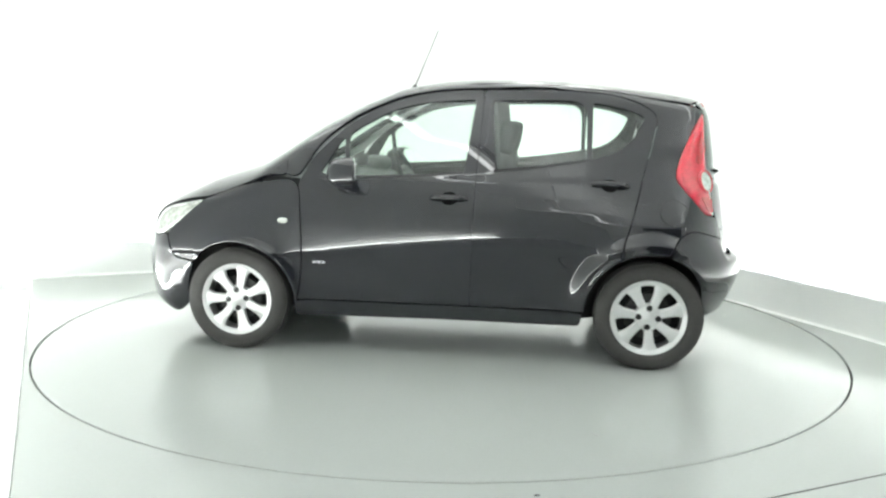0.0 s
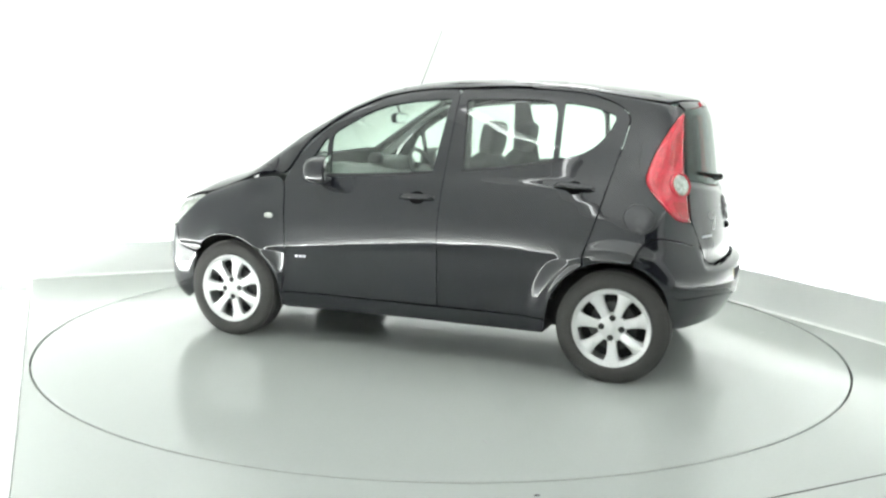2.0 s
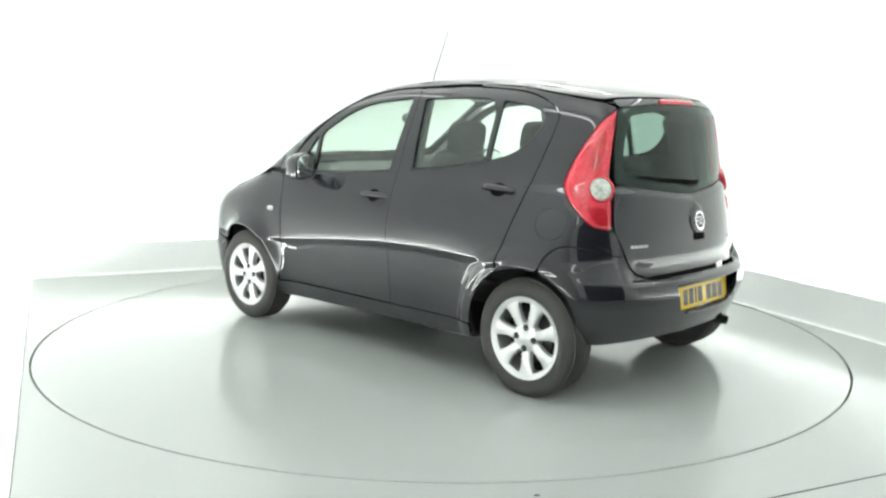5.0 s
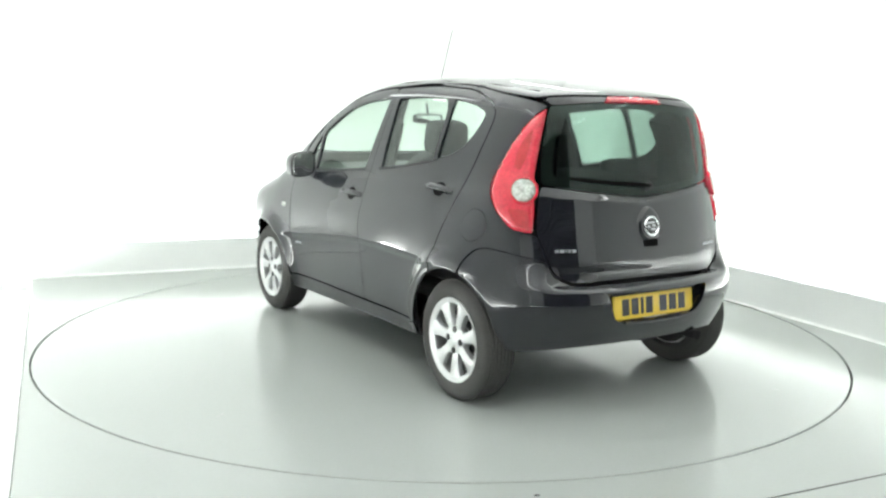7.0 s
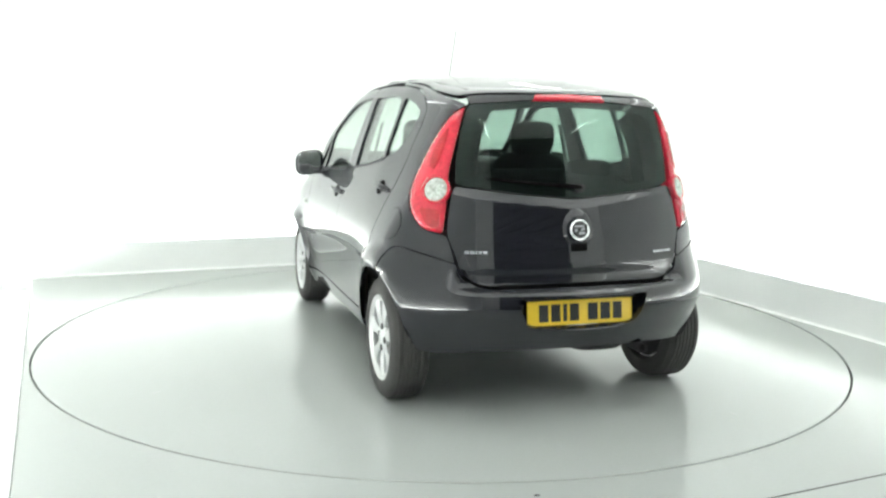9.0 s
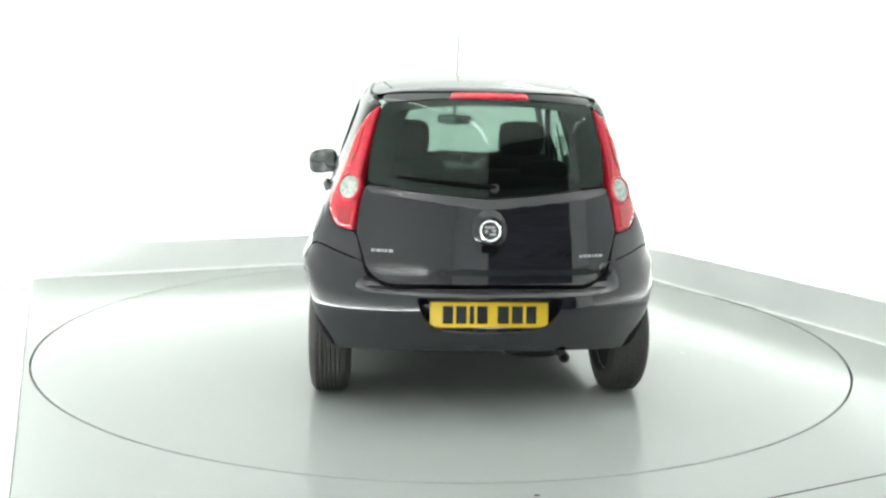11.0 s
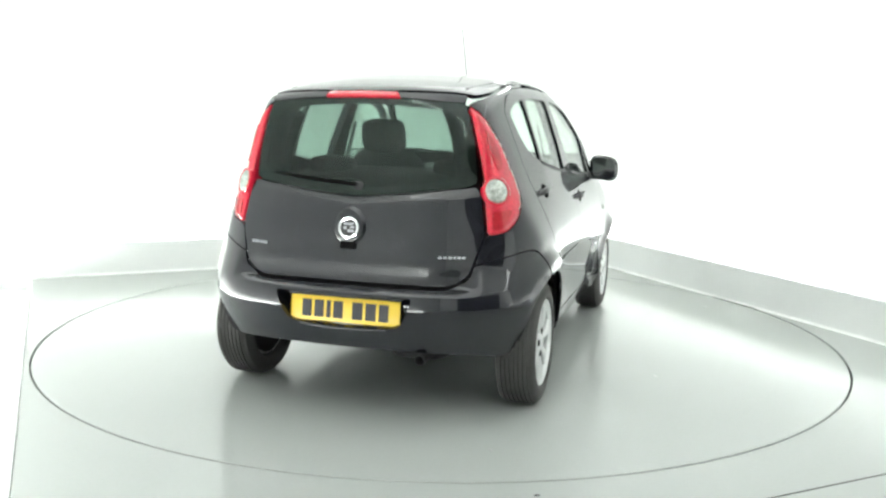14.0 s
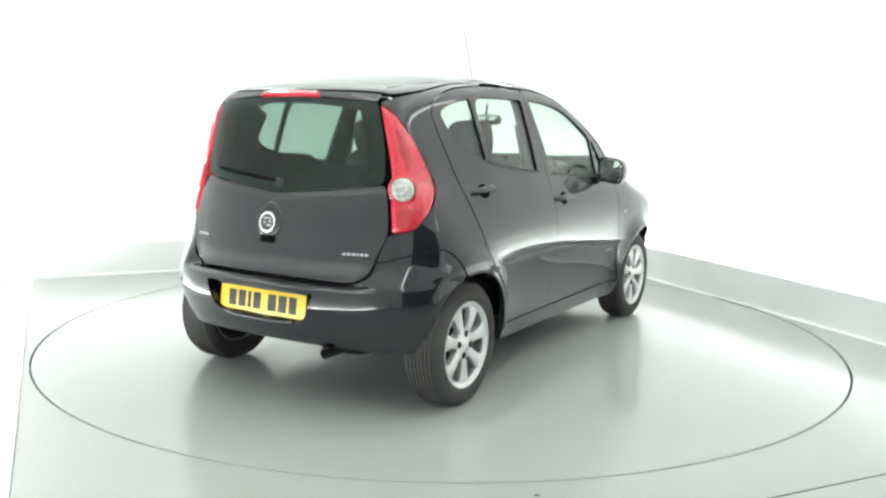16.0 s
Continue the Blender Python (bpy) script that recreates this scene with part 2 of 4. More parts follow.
top_z = curve([(1.93, 0.63), (1.86, 0.725), (1.78, 0.778), (1.63, 0.862), (1.40, 0.962), (1.20, 1.022), (1.08, 1.068), (0.965, 1.14), (0.742, 1.287), (0.596, 1.365), (0.451, 1.436),
               (0.254, 1.513), (0.02, 1.553), (-0.19, 1.568), (-0.50, 1.570), (-0.84, 1.552), (-1.18, 1.512), (-1.485, 1.462), (-1.8, 1.40)], 0.10)
rear_x = curve([(0.10, -1.49), (0.20, -1.575), (0.28, -1.642), (0.36, -1.684), (0.44, -1.717), (0.495, -1.735), (0.54, -1.732), (0.580, -1.724), (0.64, -1.690), (0.70, -1.660), (0.815, -1.632), (1.05, -1.568), (1.36, -1.510), (1.46, -1.475), (1.6, -1.43)], 0.035)
gate_step = curve([(0.3, 0.0), (0.585, 0.0), (0.600, 0.048), (0.612, 0.052), (0.625, 0.0455), (0.64, 0.0405), (0.66, 0.0305), (0.68, 0.0205), (0.70, 0.0120), (0.74, 0.0105), (0.80, 0.008), (0.90, 0.0), (0.948, -0.004), (0.972, 0.012), (1.10, 0.004), (1.3, 0.0), (1.6, 0.0)], 0.012)
front_x = curve([(0.10, 1.72), (0.25, 1.855), (0.45, 1.880), (0.60, 1.872), (0.72, 1.83), (0.9, 1.77)], 0.05)


crease_z = curve([(2.0, 0.56), (1.0, 0.565), (0.65, 0.578), (0.30, 0.612), (-0.14, 0.648), (-0.47, 0.652), (-0.74, 0.646), (-1.6, 0.64)], 0.12)


def shell(x, y, z, k=0.026):
    """Signed distance, roughly, from the car's skin."""
    x, y, z = np.broadcast_arrays(np.asarray(x, float), np.asarray(y, float), np.asarray(z, float))
    h = np.clip((z - 0.75) / 0.4, 0, 1)
    h = h * h * (3 - 2 * h)
    cz = crease_z(x)
    lean = np.exp(-((z - cz) / 0.15) ** 2) * (0.62 - cz)
    w = side_w(z + lean) * (taper_low(x) * (1 - h) + taper_high(x) * h)
    for ax in (-AXLE_R, AXLE):
        r = np.hypot(x - ax, z - HUB_Z)
        up = np.clip((z - 0.12) / 0.2, 0, 1)
        if ax > 0:
            f = np.clip((x - ax - 0.02) / 0.26, 0, 1)
            up = up * (1 - 0.90 * f * f * (3 - 2 * f))
            w = w + up * (0.032 * np.exp(-((r - 0.335) / 0.055) ** 2) + 0.014 * np.exp(-((r - 0.36) / 0.14) ** 2) + 0.006 * np.exp(-((r - 0.348) / 0.016) ** 2))
        else:
            s = np.clip((r - 0.385) / 0.085, 0, 1)
            w = w + up * (0.030 * (1 - s * s * (3 - 2 * s)) + 0.014 * np.exp(-((r - 0.38) / 0.14) ** 2) + 0.007 * np.exp(-((r - 0.352) / 0.016) ** 2))
    a = np.abs(y)
    d1 = (a - w) * 0.96
    d2 = (z - top_z(x) + 0.10 * y * y + 0.22 * a ** 4) * 0.93
    inner = np.clip((0.61 - a) / 0.12, 0, 1)
    inner = inner * inner * (3 - 2 * inner)
    sag = z - 0.10 * a * np.clip((z - 0.8) / 0.12, 0, 1)
    d3 = (rear_x(z) + gate_step(sag) * inner + 0.20 * y * y + 0.42 * a ** 4 - x) * 0.97
    d4 = (x - front_x(z) + 0.26 * y * y + 0.42 * a ** 4) * 0.95
    d5 = 0.155 - z
    d = np.stack([d1, d2, d3, d4, d5])
    m = d.max(0)
    return m + k * np.log(np.exp((d - m) / k).sum(0))


def along(o, v, far=1.6, inset=0.0):
    """Where rays from inside the car (o, unit v) leave its skin."""
    o, v = np.asarray(o, float), np.asarray(v, float)
    lo, hi = np.zeros(len(o)), np.full(len(o), far)
    for _ in range(40):
        mid = (lo + hi) / 2
        q = o + v * mid[:, None]
        inside = shell(q[:, 0], q[:, 1], q[:, 2]) < -inset
        lo, hi = np.where(inside, mid, lo), np.where(inside, hi, mid)
    return o + v * ((lo + hi) / 2)[:, None]


REAR, FRONT, TURN_R = -0.90, 1.20, 0.75


def girdle(p, inset=0.0):
    """Skin points for (p, z): p is x along the left side and runs on round the tail and the nose."""
    p = np.asarray(p, float).reshape(-1, 2)
    s, z = p[:, 0], p[:, 1]
    ar, af = np.clip((REAR - s) / TURN_R, 0, None), np.clip((s - FRONT) / TURN_R, 0, None)
    v = np.stack([np.sin(af) - np.sin(ar), np.cos(af + ar), 0 * s], 1)
    o = np.stack([np.clip(s, REAR, FRONT), 0 * s, z], 1)
    return along(o, v, inset=inset)


def crown(p, inset=0.0):
    """Skin points for (x, y), seen from above."""
    p = np.asarray(p, float).reshape(-1, 2)
    o = np.stack([p[:, 0], p[:, 1], np.full(len(p), 0.5)], 1)
    return along(o, np.tile((0.0, 0.0, 1.0), (len(p), 1)), inset=inset)


def skin_normal(q, e=0.004):
    q = np.asarray(q, float)
    n = np.stack([shell(*(q + e * np.eye(3)[i]).T) - shell(*(q - e * np.eye(3)[i]).T) for i in range(3)], 1)
    return n / np.linalg.norm(n, axis=1)[:, None]

def panel(name, outline, chart, mat, parent, label="", holes=(), step=0.045, thick=0.016, inset=0.0, gap=0.0017, flip=False, r=0.03, dome=0.0, edge=0.03):
    """A body panel with thickness: an outline on the car's skin. flip: its mirror image on the other side."""
    line = shrunk(rounded(outline, r, edge), gap)
    cuts = [shrunk(rounded(h, r, edge), -0.0) for h in holes]
    v2, tri = sheet(line, cuts, step)
    q = chart(v2, inset)
    n = skin_normal(q)
    if dome:
        rim = np.concatenate([line, *cuts])
        away = np.sqrt(((v2[:, None] - rim[None]) ** 2).sum(2)).min(1)
        q = q + n * (dome * np.clip(away / 0.03, 0, 1) ** 0.6)[:, None]
    a, b, c = q[tri[:, 0]], q[tri[:, 1]], q[tri[:, 2]]
    turned = (np.cross(b - a, c - a) * n[tri[:, 0]]).sum(1) < 0
    tri[turned] = tri[turned][:, ::-1]
    inner = q - n * thick
    k = len(q)
    count = {}
    for t in tri:
        for e in ((t[0], t[1]), (t[1], t[2]), (t[2], t[0])):
            count[e] = 1
    rim = [(i, j) for i, j in count if (j, i) not in count]
    faces = [tuple(t) for t in tri] + [tuple(k + i for i in t[::-1]) for t in tri] + [(j, i, k + i, k + j) for i, j in rim]
    allv, alln = np.concatenate([q, inner]), np.concatenate([n, -n])
    if flip:
        allv, alln = allv * (1, -1, 1), alln * (1, -1, 1)
        faces = [f[::-1] for f in faces]
    data = bpy.data.meshes.new(name)
    data.from_pydata([tuple(v) for v in allv], [], [tuple(int(i) for i in f) for f in faces])
    data.materials.append(mat)
    flats = len(tri) * 2
    data.polygons.foreach_set("use_smooth", [i < flats for i in range(len(faces))])
    if not dome:
        loops = []
        for i, f in enumerate(faces):
            for v in f:
                loops.append(tuple(alln[v]) if i < flats else (0, 0, 0))
        data.normals_split_custom_set(loops)
    data.update()
    ob = new(name, data)
    ob.parent = parent
    if label:
        ob["label"] = label
    return ob


def both(name, *args, **kw):
    return [panel(name, *args, **kw), panel(name, *args, flip=True, **kw)]


MIDREAR, MIDFRONT = REAR - TURN_R * math.pi / 2, FRONT + TURN_R * math.pi / 2


def across(half, mid):
    """A symmetric outline from its half, given from one end on the middle line to the other."""
    return half + [(2 * mid - p[0], *p[1:]) for p in reversed(half) if abs(p[0] - mid) > 1e-6]


def round_body(x):
    """The girdle's p for a place x along the side."""
    if x < REAR:
        return REAR - TURN_R * math.atan2(REAR - x, 0.83)
    return FRONT + TURN_R * math.atan2(x - FRONT, 0.81) if x > FRONT else x


def arch(cx, r, a0, a1, n=11):
    """Points on a wheel arch, from angle a0 to a1 in degrees."""
    turns = [radians(a0 + (a1 - a0) * i / (n - 1)) for i in range(n)]
    return [(round_body(cx + r * math.cos(a)), HUB_Z + r * math.sin(a), 0.04) for a in turns]


# ---- the booth ----
def wall(name, x0, x1, y0, y1, z0, z1, mat, label):
    bm = bmesh.new()
    box(bm, x0, x1, y0, y1, z0, z1)
    ob = part(name, bm, mat, None, label, smooth=False)
    ob.matrix_world = ROOM
    return tagged(ob, label, "wall", kind="structure")


RING = 2.384


def build_booth():
    w, e, n = LEFT - 0.32, RIGHT + 0.32, BACK + 0.32
    wall("wall_north", w - 0.15, e + 0.15, n, n + 0.15, -0.2, CEIL, M_WALL, "smooth white wall washed by light from below")
    wall("wall_west", w - 0.15, w, FRONT_END, n, -0.2, CEIL, M_WALL, "smooth white side wall washed by light from below")
    wall("wall_east", e, e + 0.15, FRONT_END, n, -0.2, CEIL, M_WALL, "smooth white side wall washed by light from below")
    # the way in, shut by a dark roller shutter
    bm = bmesh.new()
    d0, d1, high, y1 = -1.6, 1.55, 2.75, FRONT_END
    outline = [(w - 0.15, -0.2), (d0, -0.2), (d0, high), (d1, high), (d1, -0.2), (e + 0.15, -0.2), (e + 0.15, CEIL), (w - 0.15, CEIL)]
    loft(bm, [[(x, y, z) for x, z in outline] for y in (y1 - 0.15, y1)])
    ob = part("wall_south", bm, M_WALL, None, smooth=False)
    ob.matrix_world = ROOM
    tagged(ob, "white wall with a wide doorway closing the booth", "wall", kind="structure")
    bm = bmesh.new()
    rib = []
    for i in range(29):
        z = i * 0.1
        rib += [(-0.11, z), (-0.095, z + 0.03), (-0.095, z + 0.07)]
    rib = [(y, z) for y, z in rib if z < high + 0.05]
    loft(bm, [[(x, y1 + y, z) for y, z in rib + [(-0.14, high + 0.05), (-0.14, 0.0)]] for x in (d0 - 0.05, d1 + 0.05)])
    ob = part("door_1", bm, M_SHUTTER, None, smooth=False)
    ob.matrix_world = ROOM
    tagged(ob, "closed dark ribbed roller shutter in the doorway", "roller shutter", kind="structure")
    for name, x0, x1, y0, y1, z in (("trough_north", w, e, BACK, n, 0.03), ("trough_east", RIGHT, e, FRONT_END, BACK, 0.03), ("trough_west", w, LEFT, FRONT_END, BACK, -0.08)):
        bm = bmesh.new()
        box(bm, x0, x1, y0, y1, -0.16, z)
        ob = part(name, bm, M_WALL, None, smooth=False)
        ob.matrix_world = ROOM
        tagged(ob, "white light trough at the foot of the wall", "trough", kind="structure")
    bm = bmesh.new()
    box(bm, w - 0.15, e + 0.15, FRONT_END - 0.15, n + 0.15, CEIL, CEIL + 0.12)
    ob = part("ceiling", bm, M_CEIL, None, smooth=False)
    ob.matrix_world = ROOM
    tagged(ob, "flat white ceiling carrying rows of tube lights", "ceiling", kind="structure")
    # the floor sheet with a round opening for the turntable
    line = np.array([(LEFT, FRONT_END), (RIGHT, FRONT_END), (RIGHT, BACK), (LEFT, BACK)])
    hole = np.array([((RING + 0.0055) * math.cos(2 * math.pi * i / 256), (RING + 0.0055) * math.sin(2 * math.pi * i / 256)) for i in range(256)])
    v2, tri = sheet(line, [hole], 0.5)
    bm = bmesh.new()
    vs = [bm.verts.new((p[0], p[1], 0)) for p in v2]
    for t in tri:
        bm.faces.new([vs[i] for i in t])
    out = bmesh.ops.extrude_face_region(bm, geom=list(bm.faces))
    for v in [g for g in out["geom"] if isinstance(g, bmesh.types.BMVert)]:
        v.co.z = -0.04
    ob = part("floor", bm, M_FLOOR, None, smooth=False)
    ob.matrix_world = ROOM
    tagged(ob, "glossy pale grey vinyl floor round the turntable", "floor", kind="structure")
    bm = bmesh.new()
    box(bm, LEFT, RIGHT, FRONT_END, BACK, -0.16, -0.10)
    ob = part("pit_floor", bm, M_GAP, None, smooth=False)
    ob.matrix_world = ROOM
    tagged(ob, "dark pit floor under the turntable", "floor", kind="structure")
    # seam between two floor sheets: a thin dark weld strip
    bm = bmesh.new()
    box(bm, LEFT, RIGHT, -2.742, -2.736, -0.001, 0.0012)
    ob = part("floor_seam", bm, M_GAP, None, smooth=False)
    ob.matrix_world = ROOM
    tagged(ob, "thin dark seam between two floor sheets", "seam", kind="structure")
    bm = bmesh.new()
    box(bm, RIGHT - 0.052, RIGHT - 0.044, -0.25, 0.22, -0.001, 0.004, 0.001)
    ob = part("floor_crack", bm, M_GAP, None, smooth=False)
    ob.matrix_world = ROOM
    tagged(ob, "short dark open joint at the foot of the kerb", "joint", kind="structure")
    bm = bmesh.new()
    lathe(bm, [(0.0, 0.0008), (0.7, 0.0008), (1.0, 0.0002), (0.0, 0.0)], 14, pose(0.354, -2.478, 0, 0, 0, 10) @ Matrix.Diagonal((0.013, 0.008, 1, 1)))
    tagged(part("floor_mark", bm, M_GAP, None), "tiny dark mark on the floor by the turntable", "floor mark", kind="structure")
    bm = bmesh.new()
    box(bm, LEFT - 0.030, LEFT - 0.004, FRONT_END, BACK, -0.08, 0.0, 0.003)
    ob = part("trough_edge", bm, M_WALL, None)
    ob.matrix_world = ROOM
    tagged(ob, "low white edge strip in front of the light trough", "edge strip", kind="structure")
    # coved kerb of floor vinyl that hides the light strips
    prof = [(0.03, -0.002), (0.03, 0.262), (-0.010, 0.262), (-0.016, 0.257), (-0.018, 0.12), (-0.018, 0.030), (-0.022, 0.012), (-0.032, 0.004), (-0.045, 0.0012), (-0.045, -0.002)]
    for name, m, length, who in (("kerb_north", pose(0, BACK - 0.001, 0), (LEFT, RIGHT - 0.02), "back"), ("kerb_east", pose(RIGHT - 0.001, 0, 0, 0, 0, -90), (-BACK - 0.03, -FRONT_END), "side")):
        bm = bmesh.new()
        loft(bm, [[m @ Vector((s, d, h)) for d, h in prof] for s in length])
        ob = part(name, bm, M_COVE, None)
        ob.matrix_world = ROOM
        tagged(ob, "pale grey coved kerb in front of the %s wall" % who, "kerb", kind="structure")


def light_strip(sx, sy, length, turn, up):
    bm = bmesh.new()
    h = length / 2
    loft(bm, [[(x, y, z) for x, z in ((-0.045, -0.015), (-0.045, 0.006), (-0.030, 0.013), (0.030, 0.013), (0.045, 0.006), (0.045, -0.015))] for y in (-h, h)])
    ob = part("light_strip", bm, M_STRIP, None)
    ob.matrix_world = ROOM @ pose(sx, sy, up, 0, 0, turn)
    tagged(ob, "long glowing white strip behind the kerb", "light strip", "wall-washing light strips")


def tube_batten():
    base = new("tube_light_batten")
    bm = bmesh.new()
    box(bm, -0.045, 0.045, -0.78, 0.78, -0.06, 0.0, 0.01)
    part("housing", bm, M_HOUSING, base)
    bm = bmesh.new()
    box(bm, -0.030, 0.030, -0.755, 0.755, -0.105, -0.061, 0.018, seg=3)
    part("diffuser", bm, M_TUBE, base, "glowing white diffuser")
    for y in (-0.6, 0.6):
        bm = bmesh.new()
        tube(bm, [(0, y, -0.01), (0, y, HANG)], 0.006, 8)
        part("hanger", bm, M_HOUSING, base, "thin white hanger rod")
    return tagged(base, "long white batten with glowing tube, hung from the ceiling", "ceiling light", "ceiling tube lights")


def build_lights():
    for strip in STRIPS:
        light_strip(*strip)
    first = None
    for tx, ty in TUBES:
        m = ROOM @ pose(tx, ty, CEIL - HANG)
        if first is None:
            first = tube_batten()
            first.matrix_world = m
        else:
            copy_thing(first, m)


SCUFFS = [(-0.59, -1.37, 20, 0.022, 0.008), (1.35, -1.6, 70, 0.03, 0.005), (-0.9, 1.75, 130, 0.03, 0.005), (-1.9, -0.8, 40, 0.02, 0.006)]


def build_turntable():
    base = new("turntable")
    bm = bmesh.new()
    lathe(bm, [(0.0, -0.03), (RING - 0.006, -0.03), (RING - 0.006, -0.002), (RING - 0.009, 0.0), (1.2, 0.0), (0.0, 0.0)], 256)
    bmesh.ops.remove_doubles(bm, verts=bm.verts, dist=1e-6)
    part("deck", bm, M_FLOOR, base, smooth=False)
    bm = bmesh.new()
    lathe(bm, [(0.0, -0.10), (0.6, -0.10), (0.6, -0.031), (0.0, -0.031)], 48)
    bmesh.ops.remove_doubles(bm, verts=bm.verts, dist=1e-6)
    part("bearing", bm, M_GAP, base)
    for x, y, turn, ln, wd in SCUFFS:
        bm = bmesh.new()
        lathe(bm, [(0.0, 0.0008), (0.7, 0.0008), (1.0, 0.0002), (0.0, 0.0)], 14, pose(x, y, 0, 0, 0, turn) @ Matrix.Diagonal((ln, wd, 1, 1)))
        part("scuff", bm, M_DISC, base, "small dull scuff mark")
    return tagged(base, "round pale grey turntable set flush in the floor", "turntable")

# ---- the car ----
FWIN = [(0.507, 1.232, 0.03), (0.44, 1.278, 0.1), (0.262, 1.377, 0.2), (0.073, 1.421, 0.2), (-0.192, 1.438, 0.02), (-0.142, 1.04, 0.02), (0.15, 1.015, 0.1), (0.49, 0.985, 0.02)]
QLIGHT = [(0.66, 1.02, 0.015), (0.545, 1.205, 0.02), (0.530, 1.212, 0.01), (0.520, 0.995, 0.012)]
RWIN = [(-0.285, 1.435, 0.02), (-0.63, 1.443, 0.3), (-0.80, 1.432, 0.1), (-0.80, 1.12, 0.02), (-0.60, 1.085, 0.2), (-0.318, 1.052, 0.02)]
RLIGHT = [(-0.83, 1.428, 0.012), (-1.03, 1.402, 0.1), (-1.153, 1.36, 0.03), (-1.10, 1.265, 0.08), (-0.99, 1.172, 0.08), (-0.83, 1.128, 0.02)]
DOOR_F = [(0.780, 0.305, 0.02), (0.740, 0.57, 0.2), (0.767, 0.90, 0.1), (0.785, 0.95, 0.03), (0.715, 1.105, 0.08), (0.47, 1.338, 0.15), (0.18, 1.455, 0.25), (-0.05, 1.487, 0.2), (-0.238, 1.492, 0.03),
          (-0.212, 1.03, 0.08), (-0.20, 0.69, 0.2), (-0.19, 0.305, 0.02)]
DOOR_R = [(-0.19, 0.305, 0.02), (-0.20, 0.69, 0.2), (-0.212, 1.03, 0.08), (-0.238, 1.492, 0.03), (-0.63, 1.497, 0.3), (-0.95, 1.475, 0.2), (-1.14, 1.43, 0.1), (-1.235, 1.37, 0.05), (-1.20, 1.265, 0.1), (-1.098, 1.01, 0.3),
          (-1.026, 0.765, 0.2), (-0.995, 0.672, 0.03), (-0.99, 0.600, 0.02)] + arch(-AXLE_R, 0.345, 122 - 64, 4, 7)[1:] + [(-0.818, 0.305, 0.02)]
SILL = [(0.785, 0.205, 0.02), (0.79, 0.300, 0.02), (-0.812, 0.300, 0.02), (-0.798, 0.224, 0.02)]
FENDER = [(0.785, 0.207, 0.01)] + arch(AXLE - 0.005, 0.338, 193, 38, 15) + [(1.50, 0.52, 0.03), (1.535, 0.66, 0.03), (1.44, 0.745, 0.05), (1.335, 0.855, 0.03), (1.10, 0.945, 0.1), (0.83, 0.985, 0.05), (0.785, 0.95, 0.02), (0.770, 0.90, 0.1), (0.744, 0.57, 0.2), (0.785, 0.303, 0.01)]
QUARTER = [(-0.999, 0.600, 0.02), (-1.000, 0.672, 0.03), (-1.030, 0.765, 0.2), (-1.102, 1.01, 0.3), (-1.204, 1.265, 0.1), (-1.239, 1.37, 0.05), (-1.145, 1.434, 0.1), (-0.955, 1.479, 0.2), (-0.63, 1.501, 0.1), (-0.63, 1.512, 0.0), (-0.95, 1.492, 0.2), (-1.25, 1.452, 0.2), (-1.46, 1.418, 0.05), (-1.525, 1.395, 0.015),
           (-1.45, 1.345, 0.1), (-1.362, 1.225, 0.15), (-1.308, 1.125, 0.1), (-1.274, 1.035, 0.04), (-1.30, 0.975, 0.06), (-1.352, 0.90, 0.06), (-1.408, 0.840, 0.03), (-1.505, 0.822, 0.02), (-1.535, 0.74, 0.03), (-1.547, 0.704, 0.01),
           (-1.42, 0.740, 0.08), (-1.30, 0.770, 0.06), (-1.232, 0.722, 0.05)] + arch(-AXLE_R, 0.345, 103, 60, 8)
LAMP = [(-1.522, 1.388, 0.012), (-1.45, 1.343, 0.1), (-1.362, 1.223, 0.15), (-1.310, 1.125, 0.1), (-1.276, 1.035, 0.04), (-1.302, 0.977, 0.06), (-1.354, 0.90, 0.06), (-1.408, 0.842, 0.03), (-1.490, 0.828, 0.02), (-1.490, 0.98, 0.2), (-1.478, 1.08, 0.2), (-1.494, 1.20, 0.2)]
BUMPER = across([(MIDREAR, 0.600), (-1.80, 0.598, 0.1), (-1.645, 0.593, 0.1), (-1.570, 0.638, 0.03), (-1.550, 0.699, 0.01), (-1.42, 0.735, 0.08), (-1.302, 0.764, 0.06), (-1.236, 0.716, 0.05)] + arch(-AXLE_R, 0.345, 105, 176, 10) + [(-1.425, 0.290, 0.03), (-1.55, 0.300, 0.1), (-1.70, 0.312, 0.15), (-1.85, 0.316, 0.15), (MIDREAR, 0.317)], MIDREAR)
GLASS_R = across([(MIDREAR, 0.985), (-1.80, 1.005, 0.1), (-1.508, 1.042, 0.03), (-1.502, 1.20, 0.2), (-1.532, 1.397, 0.012), (-1.85, 1.418, 0.1), (MIDREAR, 1.420)], MIDREAR)
GATE = across([(MIDREAR, 0.614), (-1.80, 0.612, 0.1), (-1.64, 0.606, 0.05), (-1.575, 0.650, 0.04), (-1.542, 0.74, 0.08), (-1.500, 0.83, 0.04), (-1.500, 0.98, 0.1), (-1.508, 1.038, 0.02), (-1.80, 1.001, 0.1), (MIDREAR, 0.981)], MIDREAR)
HEADLAMP = [(1.338, 0.853, 0.03), (1.43, 0.746, 0.05), (1.54, 0.657, 0.05), (1.68, 0.62, 0.05), (1.75, 0.66, 0.03), (1.69, 0.76, 0.08), (1.60, 0.80, 0.06)]
